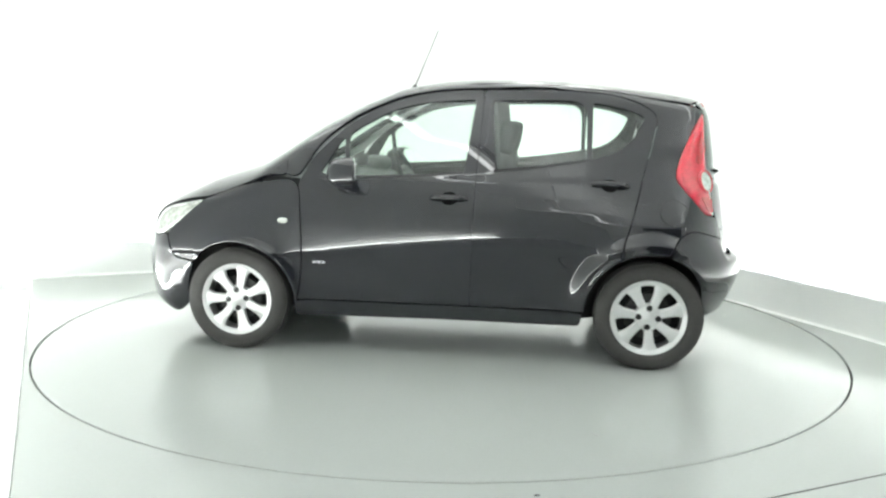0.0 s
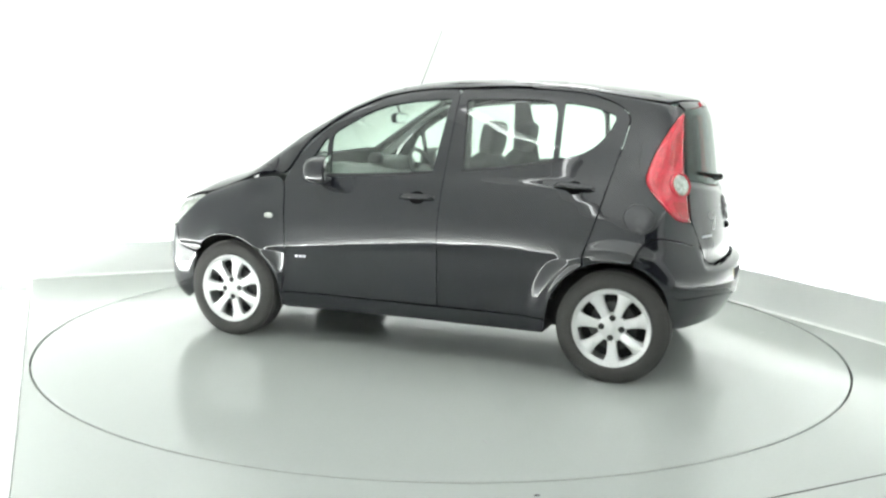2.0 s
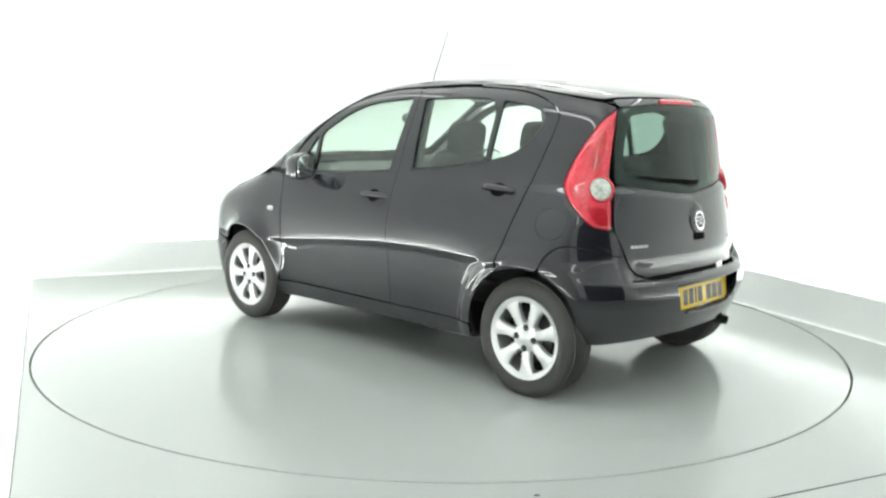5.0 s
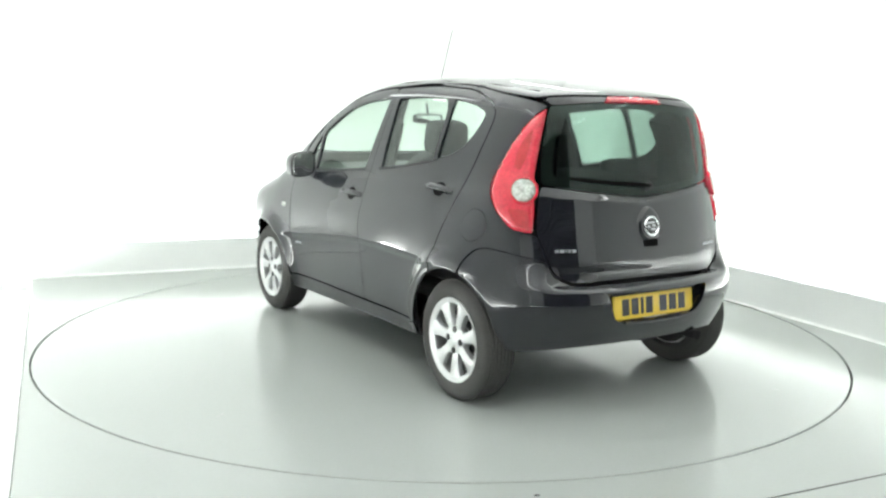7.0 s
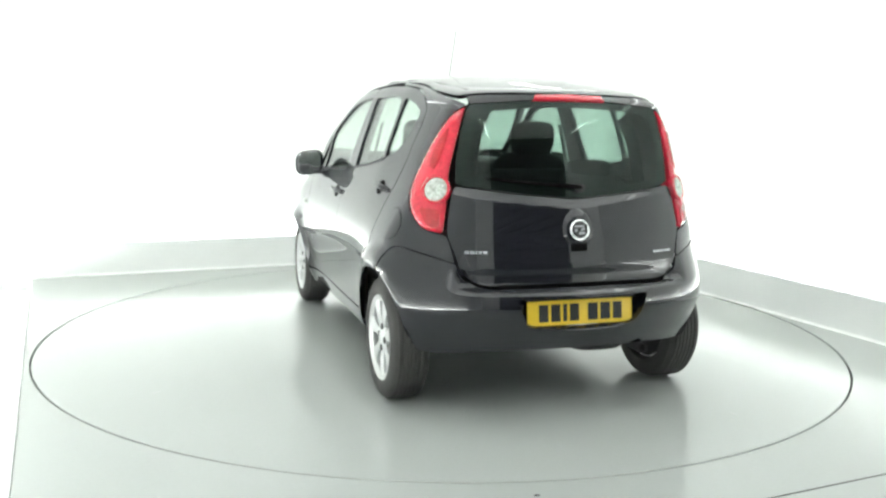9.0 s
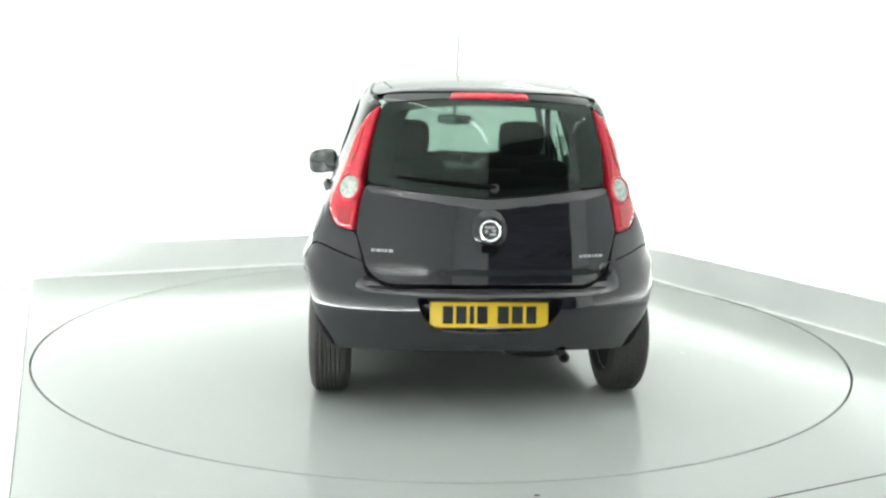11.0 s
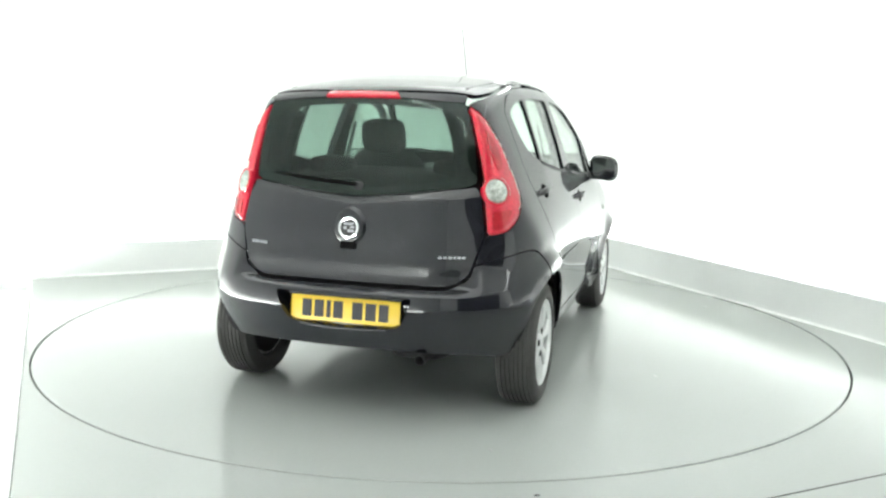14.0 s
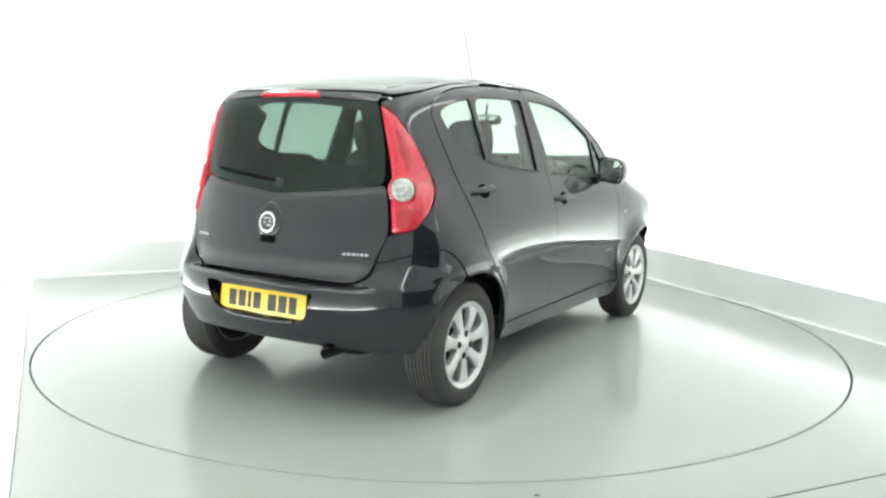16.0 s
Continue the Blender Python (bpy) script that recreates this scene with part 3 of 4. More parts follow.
NOSE = across([(MIDFRONT, 0.17), (1.80, 0.17, 0.1), (1.52, 0.18, 0.05)] + arch(AXLE - 0.005, 0.338, -8, 36, 6) + [(1.504, 0.516, 0.03), (1.539, 0.652, 0.03), (1.68, 0.616, 0.05), (1.754, 0.66, 0.03), (1.95, 0.70, 0.1), (MIDFRONT, 0.705)], MIDFRONT)


RECESS = across([(MIDREAR, 0.562), (-1.79, 0.566, 0.02), (-1.84, 0.425, 0.04), (MIDREAR, 0.418)], MIDREAR)


def edge_of(points):
    return [(float(a), float(b)) for a, b, _ in girdle(points)]


def build_wheel(car):
    """An alloy wheel with its tyre, its axis along y and its outer face at y = 0.80 - 0.74."""
    hub = new("wheel")
    hub.parent = car
    turn = pose(0, 0, 0, -90, 0, 0)          # lathe axis to +y
    bm = bmesh.new()
    R = TYRE_R
    prof = [(0.200, 0.050), (0.213, 0.062), (0.235, 0.066), (0.262, 0.060), (0.279, 0.050), (0.285, 0.038)]
    for g in (0.030, 0.010, -0.010, -0.030, -0.050, -0.070):
        prof += [(R, g + 0.006), (R, g - 0.008), (R - 0.007, g - 0.0095), (R - 0.007, g - 0.0125), (R, g - 0.014)]
    prof += [(0.285, -0.098), (0.279, -0.108), (0.235, -0.122), (0.205, -0.115), (0.196, -0.100), (0.194, 0.03)]
    lathe(bm, prof, 72, turn, close=True)
    tyre = part("tyre", bm, M_RUBBER, hub, "black ribbed rubber tyre")
    bm = bmesh.new()
    lathe(bm, [(0.174, 0.036), (0.177, 0.046), (0.187, 0.049), (0.194, 0.056), (0.203, 0.058), (0.206, 0.052), (0.199, 0.030), (0.190, -0.09), (0.182, -0.09), (0.180, 0.020)], 72, turn, close=True)
    # seven broad spokes that widen towards the rim, and the hub
    for s in range(7):
        a = radians(90 + 360 / 7 * (s + 0.5))
        rows = []
        for rr, half, top, deep in ((0.045, 0.018, 0.040, 0.005), (0.080, 0.0235, 0.046, 0.012), (0.105, 0.0240, 0.049, 0.016), (0.135, 0.0275, 0.050, 0.018), (0.158, 0.0335, 0.050, 0.018), (0.180, 0.046, 0.049, 0.015)):
            c, n = Vector((math.cos(a), math.sin(a), 0)) * rr, Vector((-math.sin(a), math.cos(a), 0))
            pull = Vector((math.cos(a), math.sin(a), 0)) * (-half * half / 0.40)
            rows.append([c + pull - n * half + Vector((0, 0, deep)), c + pull - n * half + Vector((0, 0, top - 0.006)), c - n * half * 0.72 + Vector((0, 0, top)), c + n * half * 0.72 + Vector((0, 0, top)),
                         c + pull + n * half + Vector((0, 0, top - 0.006)), c + pull + n * half + Vector((0, 0, deep))])
        loft(bm, [[turn @ p for p in row] for row in rows])
    lathe(bm, [(0.0, 0.050), (0.030, 0.050), (0.036, 0.046), (0.068, 0.043), (0.074, 0.036), (0.074, 0.0), (0.0, 0.0)], 40, turn)
    rim = part("rim", bm, M_ALLOY, hub, "silver seven-spoke alloy rim")
    bm = bmesh.new()
    lathe(bm, [(0.0, 0.0545), (0.020, 0.054), (0.026, 0.050), (0.026, 0.046), (0.0, 0.046)], 32, turn)
    part("centre_cap", bm, M_ALLOY, rim, "small round silver centre cap")
    for s in range(4):
        a = radians(90 * s - 8)
        bm = bmesh.new()
        lathe(bm, [(0.0, 0.0500), (0.009, 0.0500), (0.0105, 0.0480), (0.0150, 0.0478), (0.0165, 0.0470), (0.0165, 0.041), (0.0, 0.041)], 16, turn @ pose(0.052 * math.cos(a), 0.052 * math.sin(a), 0))
        part("wheel_bolt", bm, M_MARK, rim, "dark recessed wheel bolt")
    bm = bmesh.new()
    lathe(bm, [(0.0, -0.01), (0.125, -0.01), (0.128, -0.014), (0.128, -0.026), (0.125, -0.03), (0.0, -0.03)], 48, turn)
    part("brake_disc", bm, M_DULL, hub, "dull dark brake disc")
    bm = bmesh.new()
    lathe(bm, [(0.0, -0.06), (0.186, -0.06), (0.186, -0.09), (0.0, -0.09)], 40, turn)
    part("backing_plate", bm, M_LINER, hub, "dark backing plate")
    return hub


def place_wheels(car):
    first = build_wheel(car)
    first.matrix_local = pose(AXLE, 0.742, HUB_Z, 0, 193, 0)
    for x, side, spin in ((-AXLE_R, 1, 184), (AXLE, -1, 172), (-AXLE_R, -1, 179)):
        copy_thing(first, pose(x, 0.742 * side, HUB_Z, 0, 0, 0 if side > 0 else 180) @ pose(0, 0, 0, 0, spin, 0))


def build_car():
    car = new("car")
    tagged(car, "black five-door hatchback standing on the turntable", "car")
    # skin
    both("front_fender", FENDER, girdle, M_PAINT, car, step=0.012)
    for flip in (False, True):
        d = panel("front_door", DOOR_F, girdle, M_PAINT, car, holes=[FWIN, QLIGHT], flip=flip, step=0.011)
        panel("door_window", FWIN, girdle, M_GLASS, d, "green-tinted side glass", inset=0.010, thick=0.004, gap=-0.006, flip=flip).visible_shadow = False
        panel("quarter_light", QLIGHT, girdle, M_GLASS, d, "small three-cornered pane", inset=0.010, thick=0.004, gap=-0.006, flip=flip, step=0.03).visible_shadow = False
        panel("window_seal", [(-0.137, 1.034, 0.003), (0.15, 1.009, 0.1), (0.665, 0.985, 0.003), (0.660, 1.000, 0.003), (0.15, 1.023, 0.1), (-0.139, 1.048, 0.003)], girdle, M_TRIM, d, "black rubber window seal", inset=-0.003, thick=0.012, gap=0, flip=flip, step=0.05)
        d = panel("rear_door", DOOR_R, girdle, M_PAINT, car, holes=[RWIN, RLIGHT], flip=flip, step=0.011)
        panel("door_window", RWIN, girdle, M_GLASS, d, "green-tinted side glass", inset=0.010, thick=0.004, gap=-0.006, flip=flip).visible_shadow = False
        panel("quarter_light", RLIGHT, girdle, M_GLASS, d, "small fixed pane", inset=0.010, thick=0.004, gap=-0.006, flip=flip, step=0.03).visible_shadow = False
        panel("rear_quarter_panel", QUARTER, girdle, M_PAINT, car, flip=flip, step=0.012, gap=0.0006)
        panel("window_seal", [(-0.305, 1.046, 0.003), (-0.60, 1.079, 0.2), (-0.83, 1.119, 0.1), (-0.83, 1.133, 0.003), (-0.60, 1.093, 0.2), (-0.305, 1.060, 0.003)], girdle, M_TRIM, d, "black rubber window seal", inset=-0.003, thick=0.012, gap=0, flip=flip, step=0.05)
        panel("sill", SILL, girdle, M_PAINT, car, flip=flip, step=0.05)
        lamp = panel("tail_lamp", LAMP, girdle, M_RED, car, "tall curved red tail lamp", flip=flip, step=0.02, dome=0.008, thick=0.05)
        lamp_parts(lamp, -1 if flip else 1)
        # black backing added to stop bright walls showing through beside the lamp
        panel("lamp_backing", [(-1.46, 1.425, 0.01), (-1.64, 1.425, 0.01), (-1.585, 1.25, 0.05), (-1.56, 0.84, 0.02), (-1.44, 0.84, 0.02), (-1.44, 1.25, 0.05)], girdle, M_VOID, car, "black backing added behind the tail lamp", flip=flip, step=0.04, inset=0.060, thick=0.008, gap=0)
        panel("headlamp", HEADLAMP, girdle, M_CLEAR, car, "swept-back clear headlamp", flip=flip, step=0.03, dome=0.004, thick=0.04)
    bumper = panel("rear_bumper", BUMPER, girdle, M_PAINT, car, holes=[RECESS], step=0.013, thick=0.02, gap=0.0004)
    plate_parts(bumper)
    panel("front_bumper", NOSE, girdle, M_PAINT, car, step=0.025, thick=0.02)
    gate = panel("tailgate", GATE, girdle, M_PAINT, car, step=0.013)
    gate_parts(gate)
    panel("spoiler_edge", across([(MIDREAR, 1.4235), (-1.85, 1.4215, 0.1), (-1.545, 1.399, 0.02), (-1.530, 1.405, 0.01), (-1.505, 1.434, 0.02), (-1.60, 1.441, 0.1), (-1.75, 1.4445, 0.1), (MIDREAR, 1.4445)], MIDREAR), girdle, M_PAINT, gate, step=0.03, gap=0.001)
    panel("rear_window", GLASS_R, girdle, M_DARKGLASS, gate, "dark-tinted rear screen", step=0.045, thick=0.005).visible_shadow = False
    clear = across([(MIDREAR, 1.020), (-1.80, 1.037, 0.1), (-1.555, 1.072, 0.05), (-1.555, 1.20, 0.2), (-1.590, 1.362, 0.05), (-1.85, 1.388, 0.1), (MIDREAR, 1.391)], MIDREAR)
    panel("screen_border", GLASS_R, girdle, M_MARK, gate, "black printed border of the rear screen", holes=[clear], step=0.04, thick=0.003, inset=0.0065)
    # roof with the pillars, from the gutter inwards; the windscreen lies in its opening
    gutter = [(0.806, 0.957), (0.72, 1.112), (0.475, 1.345), (0.18, 1.462), (-0.05, 1.494), (-0.238, 1.499), (-0.62, 1.512), (-0.95, 1.495), (-1.25, 1.455), (-1.45, 1.430), (-1.50, 1.440)]
    side = edge_of(gutter)
    tail = edge_of([(-1.60, 1.447), (-1.75, 1.450), (-1.95, 1.450)])
    half = [(x, y, 0.08) for x, y in side + tail]
    screen = [(1.03, 0.645, 0.05), (0.74, 0.632, 0.1), (0.45, 0.560, 0.1), (0.305, 0.512, 0.06), (0.285, 0.25, 0.2)]
    mirrored = lambda h: h + [(x, -y, r) for x, y, r in reversed(h)]
    cowl = [(1.06, 0.30, 0.1), (1.02, 0.66, 0.05)]
    roof = panel("roof", mirrored(cowl + half), crown, M_PAINT, car, holes=[mirrored([(1.045, 0.25, 0.2)] + screen)], step=0.05, thick=0.02)
    panel("windscreen", mirrored([(1.045, 0.25, 0.2)] + screen), crown, M_GLASS, car, "wide green-tinted windscreen", step=0.06, thick=0.005, inset=0.004).visible_shadow = False
    hood = edge_of([(0.835, 0.99), (1.10, 0.951), (1.335, 0.861)]) + [(1.60, 0.60), (1.74, 0.50), (1.84, 0.30), (1.87, 0.0)]
    panel("bonnet", mirrored([(1.065, 0.30, 0.1)] + [(x, y, 0.06) for x, y in hood[:-1]]), crown, M_PAINT, car, step=0.05)
    panel("cowl", mirrored([(1.12, 0.30, 0.1), (1.10, 0.66, 0.02), (0.74, 0.70, 0.05), (0.90, 0.625, 0.03), (1.025, 0.25, 0.2)]), crown, M_TRIM, car, "black plastic scuttle below the windscreen", step=0.06, inset=0.016)
    # dark tub behind the skin, with wheel housings left open
    tub = [(0.80, 0.215, 0.01)] + [(0.80, 0.5, 0.02), (0.86, 0.66, 0.02), (1.44, 0.66, 0.02), (1.42, 0.78, 0.05), (1.0, 0.93, 0.05)] + \
          [(0.6, 0.955, 0.02), (-0.3, 1.02, 0.02), (-1.0, 1.02, 0.02), (-1.25, 1.0, 0.02), (-1.30, 0.80, 0.02), (-1.50, 0.75, 0.03), (-1.50, 0.34, 0.03), (-1.42, 0.34, 0.01), (-1.40, 0.655, 0.02), (-0.87, 0.655, 0.02), (-0.80, 0.5, 0.02), (-0.80, 0.228, 0.01)]
    both("inner_panel", tub, girdle, M_LINER, car, step=0.08, thick=0.012, inset=0.024, gap=0)
    bm = bmesh.new()
    base = [(1.70, 0.24), (0.80, 0.205), (-0.82, 0.215), (-1.48, 0.32), (-1.48, 0.60), (-0.86, 0.52), (-0.80, 0.36), (0.80, 0.36), (0.86, 0.60), (1.68, 0.60)]
    loft(bm, [[(x, s * 0.54, z) for x, z in base] for s in (-1, 1)])
    part("underbody", bm, M_LINER, car, "dark floor pan")
    bm = bmesh.new()
    box(bm, -0.79, 0.78, -0.735, 0.735, 0.212, 0.245, 0.01)
    part("floor_pan", bm, M_LINER, car)
    car_fittings(car)
    cabin(car)
    return car


def on_skin(p, z, side=1, out=0.0):
    """A pose on the skin: its z axis out of the car, its y axis up."""
    q = girdle([(p, z)])
    n = skin_normal(q)[0]
    q = q[0] + n * out
    if side < 0:
        q, n = q * (1, -1, 1), n * (1, -1, 1)
    n = Vector(n)
    right = Vector((0, 0, 1)).cross(n).normalized()
    up = n.cross(right)
    m = Matrix((right, up, n)).transposed().to_4x4()
    m.translation = Vector(q)
    return m


def lamp_parts(lamp, side):
    m = on_skin(-1.440, 1.018, side)
    bm = bmesh.new()
    lathe(bm, [(0.066, -0.01), (0.066, 0.010), (0.062, 0.015), (0.055, 0.016), (0.054, 0.010), (0.054, -0.01)], 40, m, close=True)
    part("lamp_ring", bm, M_RED, lamp)
    flip = side < 0
    panel("inner_lens", [(-1.468, 1.30, 0.02), (-1.412, 1.23, 0.05), (-1.388, 1.13, 0.03), (-1.418, 1.10, 0.03), (-1.452, 1.18, 0.05)], girdle, M_DEEPRED, lamp, "darker red inner lens", flip=flip, step=0.02, inset=-0.0125, thick=0.006, r=0.02)
    panel("lower_lens", [(-1.378, 0.942, 0.02), (-1.470, 0.935, 0.02), (-1.474, 0.850, 0.02), (-1.425, 0.858, 0.03)], girdle, M_DEEPRED, lamp, "darker red lower lens", flip=flip, step=0.02, inset=-0.0125, thick=0.006, r=0.02)
    bm = bmesh.new()
    lathe(bm, [(0.0, 0.021), (0.020, 0.0205), (0.038, 0.0185), (0.050, 0.0145), (0.0535, 0.010), (0.0535, -0.005), (0.0, -0.005)], 40, m)
    part("reversing_lamp", bm, M_CLEAR, lamp, "round clear reversing lamp")


def plate_parts(bumper):
    recess = [(p, z, 0.02) for p, z, *_ in RECESS]
    panel("plate_recess", recess, girdle, M_PAINT, bumper, inset=0.078, thick=0.006, gap=-0.015, step=0.04)
    wider = across([(MIDREAR, 0.578), (-1.775, 0.582, 0.02), (-1.825, 0.410, 0.04), (MIDREAR, 0.402)], MIDREAR)
    panel("recess_frame", wider, girdle, M_PAINT, bumper, holes=[RECESS], inset=0.006, thick=0.075, gap=0, step=0.03)
    m = Matrix.Translation((-1.676, 0, 0.485)) @ Matrix(((0, 0, -1), (-1, 0, 0), (0, 1, 0))).to_4x4() @ pose(0, 0, 0, -7, 0, 0)
    bm = bmesh.new()
    box(bm, -0.26, 0.26, -0.0555, 0.0555, -0.004, 0.0, 0.0015, m)
    plate = part("number_plate", bm, M_PLATE, bumper, "yellow rear number plate with dark bars")
    widths = (0.046, 0.046, 0.020, 0.046, 0.050, 0.050, 0.046)
    x = -0.205
    for i, w in enumerate(widths):
        bm = bmesh.new()
        box(bm, x, x + w, -0.0385, 0.0385, 0.0001, 0.0012, 0.0, m)
        part("plate_bar", bm, M_MARK, plate)
        x += w + (0.044 if i == 3 else 0.013)
    bm = bmesh.new()
    box(bm, -0.075, 0.09, -0.0665, -0.0570, -0.002, 0.0, 0.001, m)
    part("dealer_strip", bm, M_WHITE, plate, "thin pale strip under the plate")
    bm = bmesh.new()
    box(bm, -0.27, 0.27, 0.060, 0.068, -0.03, 0.012, 0.003, m)
    part("plate_lamp_lip", bm, M_TRIM, bumper, "black lip over the plate")
    q = girdle([(MIDREAR + p, 0.410 + 0.010 * abs(p / 0.19) ** 3) for p in np.linspace(-0.19, 0.19, 15)])
    n = skin_normal(q)
    bm = bmesh.new()
    tube(bm, [tuple(a + b * 0.001) for a, b in zip(q, n)], 0.008, 10)
    part("recess_lip", bm, M_PAINT, bumper, "rounded lip under the plate recess")


def gate_parts(gate):
    # round badge on a raised boss above the release
    m = on_skin(MIDREAR, 0.846)
    bm = bmesh.new()
    lathe(bm, [(0.0, 0.012), (0.05, 0.0115), (0.062, 0.009), (0.072, 0.003), (0.080, -0.006), (0.0, -0.006)], 48, m)
    for v in bm.verts:
        if v.co.z > 0.846:
            v.co.z = 0.846 + (v.co.z - 0.846) * 1.25
    part("badge_boss", bm, M_PAINT, gate)
    bm = bmesh.new()
    lathe(bm, [(0.038, 0.010), (0.038, 0.017), (0.043, 0.019), (0.048, 0.017), (0.048, 0.010)], 40, m, close=True)
    badge = part("round_badge", bm, M_CHROME, gate, "round chrome emblem with plain shapes")
    bm = bmesh.new()
    lathe(bm, [(0.0, 0.0135), (0.038, 0.0135), (0.038, 0.010), (0.0, 0.010)], 32, m)
    part("badge_field", bm, M_DULL, badge)
    bm = bmesh.new()
    for x0, y0, x1, y1 in ((-0.026, 0.012, 0.022, 0.022), (-0.004, -0.020, 0.026, -0.008), (-0.024, -0.008, -0.010, 0.006), (0.006, -0.002, 0.026, 0.008)):
        box(bm, x0, x1, y0, y1, 0.0125, 0.0175, 0.002, m)
    part("badge_relief", bm, M_BADGE, badge)
    # the shaded release recess is put in as a near-black raised block
    bm = bmesh.new()
    box(bm, -0.036, 0.036, -0.094, -0.060, -0.004, 0.014, 0.005, m)
    part("release_shade", bm, M_VOID, gate, "near-black block for the shaded tailgate release recess")
    # lettering in plain chrome bars, low on either side
    for name, y, z, bars, h in (("model_bars", 0.468, 0.752, (0.018, 0.020, 0.006, 0.014, 0.018), 0.013), ("trim_bars", -0.455, 0.735, (0.016, 0.016, 0.018, 0.010, 0.014, 0.016), 0.011)):
        p = REAR - TURN_R * math.atan2(0.67, y)
        m2 = on_skin(p, z, 1, 0.001)
        bm = bmesh.new()
        x = -sum(bars) / 2 - 0.006 * (len(bars) - 1) / 2
        for w in bars:
            box(bm, x, x + w, -h / 2, h / 2, -0.001, 0.003, 0.001, m2)
            x += w + 0.006
        part(name, bm, M_BADGE, gate, "small satin badge bars")
    # brake light in the upper edge
    panel("high_brake_light", across([(MIDREAR, 1.4225), (-1.852, 1.4225, 0.006), (-1.868, 1.446, 0.006), (MIDREAR, 1.449)], MIDREAR), girdle, M_RED, gate, "long red high-level brake light", step=0.03, thick=0.02, inset=-0.006, dome=0.002, gap=0, r=0.01)
    # wiper: pivot near the middle, arm and blade lying to one side
    bm = bmesh.new()
    lathe(bm, [(0.0, 0.034), (0.012, 0.033), (0.018, 0.026), (0.021, 0.0), (0.0, 0.0)], 24, on_skin(MIDREAR - 0.025, 1.030))
    wiper = part("rear_wiper", bm, M_TRIM, gate, "black rear wiper")
    ps = np.linspace(MIDREAR - 0.025, MIDREAR + 0.37, 9)
    q = girdle([(p, 1.032 + 0.030 * k / 8) for k, p in enumerate(ps)])
    n = skin_normal(q)
    bm = bmesh.new()
    tube(bm, [tuple(a + b * (0.028 - 0.010 * k / 8)) for k, (a, b) in enumerate(zip(q, n))], 0.010, 8, 0.006)
    part("wiper_arm", bm, M_VOID, wiper)
    q = girdle([(p, 1.040 + 0.032 * k / 8) for k, p in enumerate(np.linspace(MIDREAR + 0.08, MIDREAR + 0.44, 9))])
    bm = bmesh.new()
    tube(bm, [tuple(a + b * 0.010) for a, b in zip(q, skin_normal(q))], 0.007, 8)
    part("wiper_blade", bm, M_VOID, wiper)


def door_handle(parent, p, z, side, tilt=0.0):
    m = on_skin(p, z, side) @ pose(0, 0, 0, 0, 0, tilt * side)
    # no hollow here: a near-black disc on the skin paints the cup's shade
    bm = bmesh.new()
    lathe(bm, [(0.0, 0.0012), (0.034, 0.0012), (0.041, 0.0025), (0.045, 0.001), (0.045, -0.01), (0.0, -0.01)], 36, m @ pose(0, -0.002, 0) @ Matrix.Diagonal((1.05, 0.80, 1, 1)))
    cup = part("handle_cup_shade", bm, M_VOID, parent, "near-black disc for the shade in the finger cup")
    rows = []
    for k in range(13):
        u = k / 12 * 2 - 1
        x, lift = u * 0.108, 0.034 * (1 - abs(u) ** 5) + 0.002
        h = 0.0125 + 0.003 * (1 - u * u)
        rows.append([m @ Vector((x, h * math.cos(a), lift + 0.008 * math.sin(a) - 0.010)) for a in [2 * math.pi * i / 12 for i in range(12)]])
    bm = bmesh.new()
    loft(bm, rows)
    part("door_handle", bm, M_PAINT, parent, "body-coloured bar handle")


def egg(bm, sx, sy, sz, power=0.6, m=None, nu=28, nv=16):
    """A rounded block: a superellipsoid."""
    f = lambda v: math.copysign(abs(v) ** power, v)
    rings = []
    for j in range(1, nv):
        b = -math.pi / 2 + math.pi * j / nv
        rings.append([Vector((sx * f(math.cos(b)) * f(math.cos(a)), sy * f(math.cos(b)) * f(math.sin(a)), sz * f(math.sin(b)))) for a in [2 * math.pi * i / nu for i in range(nu)]])
    if m is not None:
        rings = [[m @ v for v in ring] for ring in rings]
    loft(bm, rings)


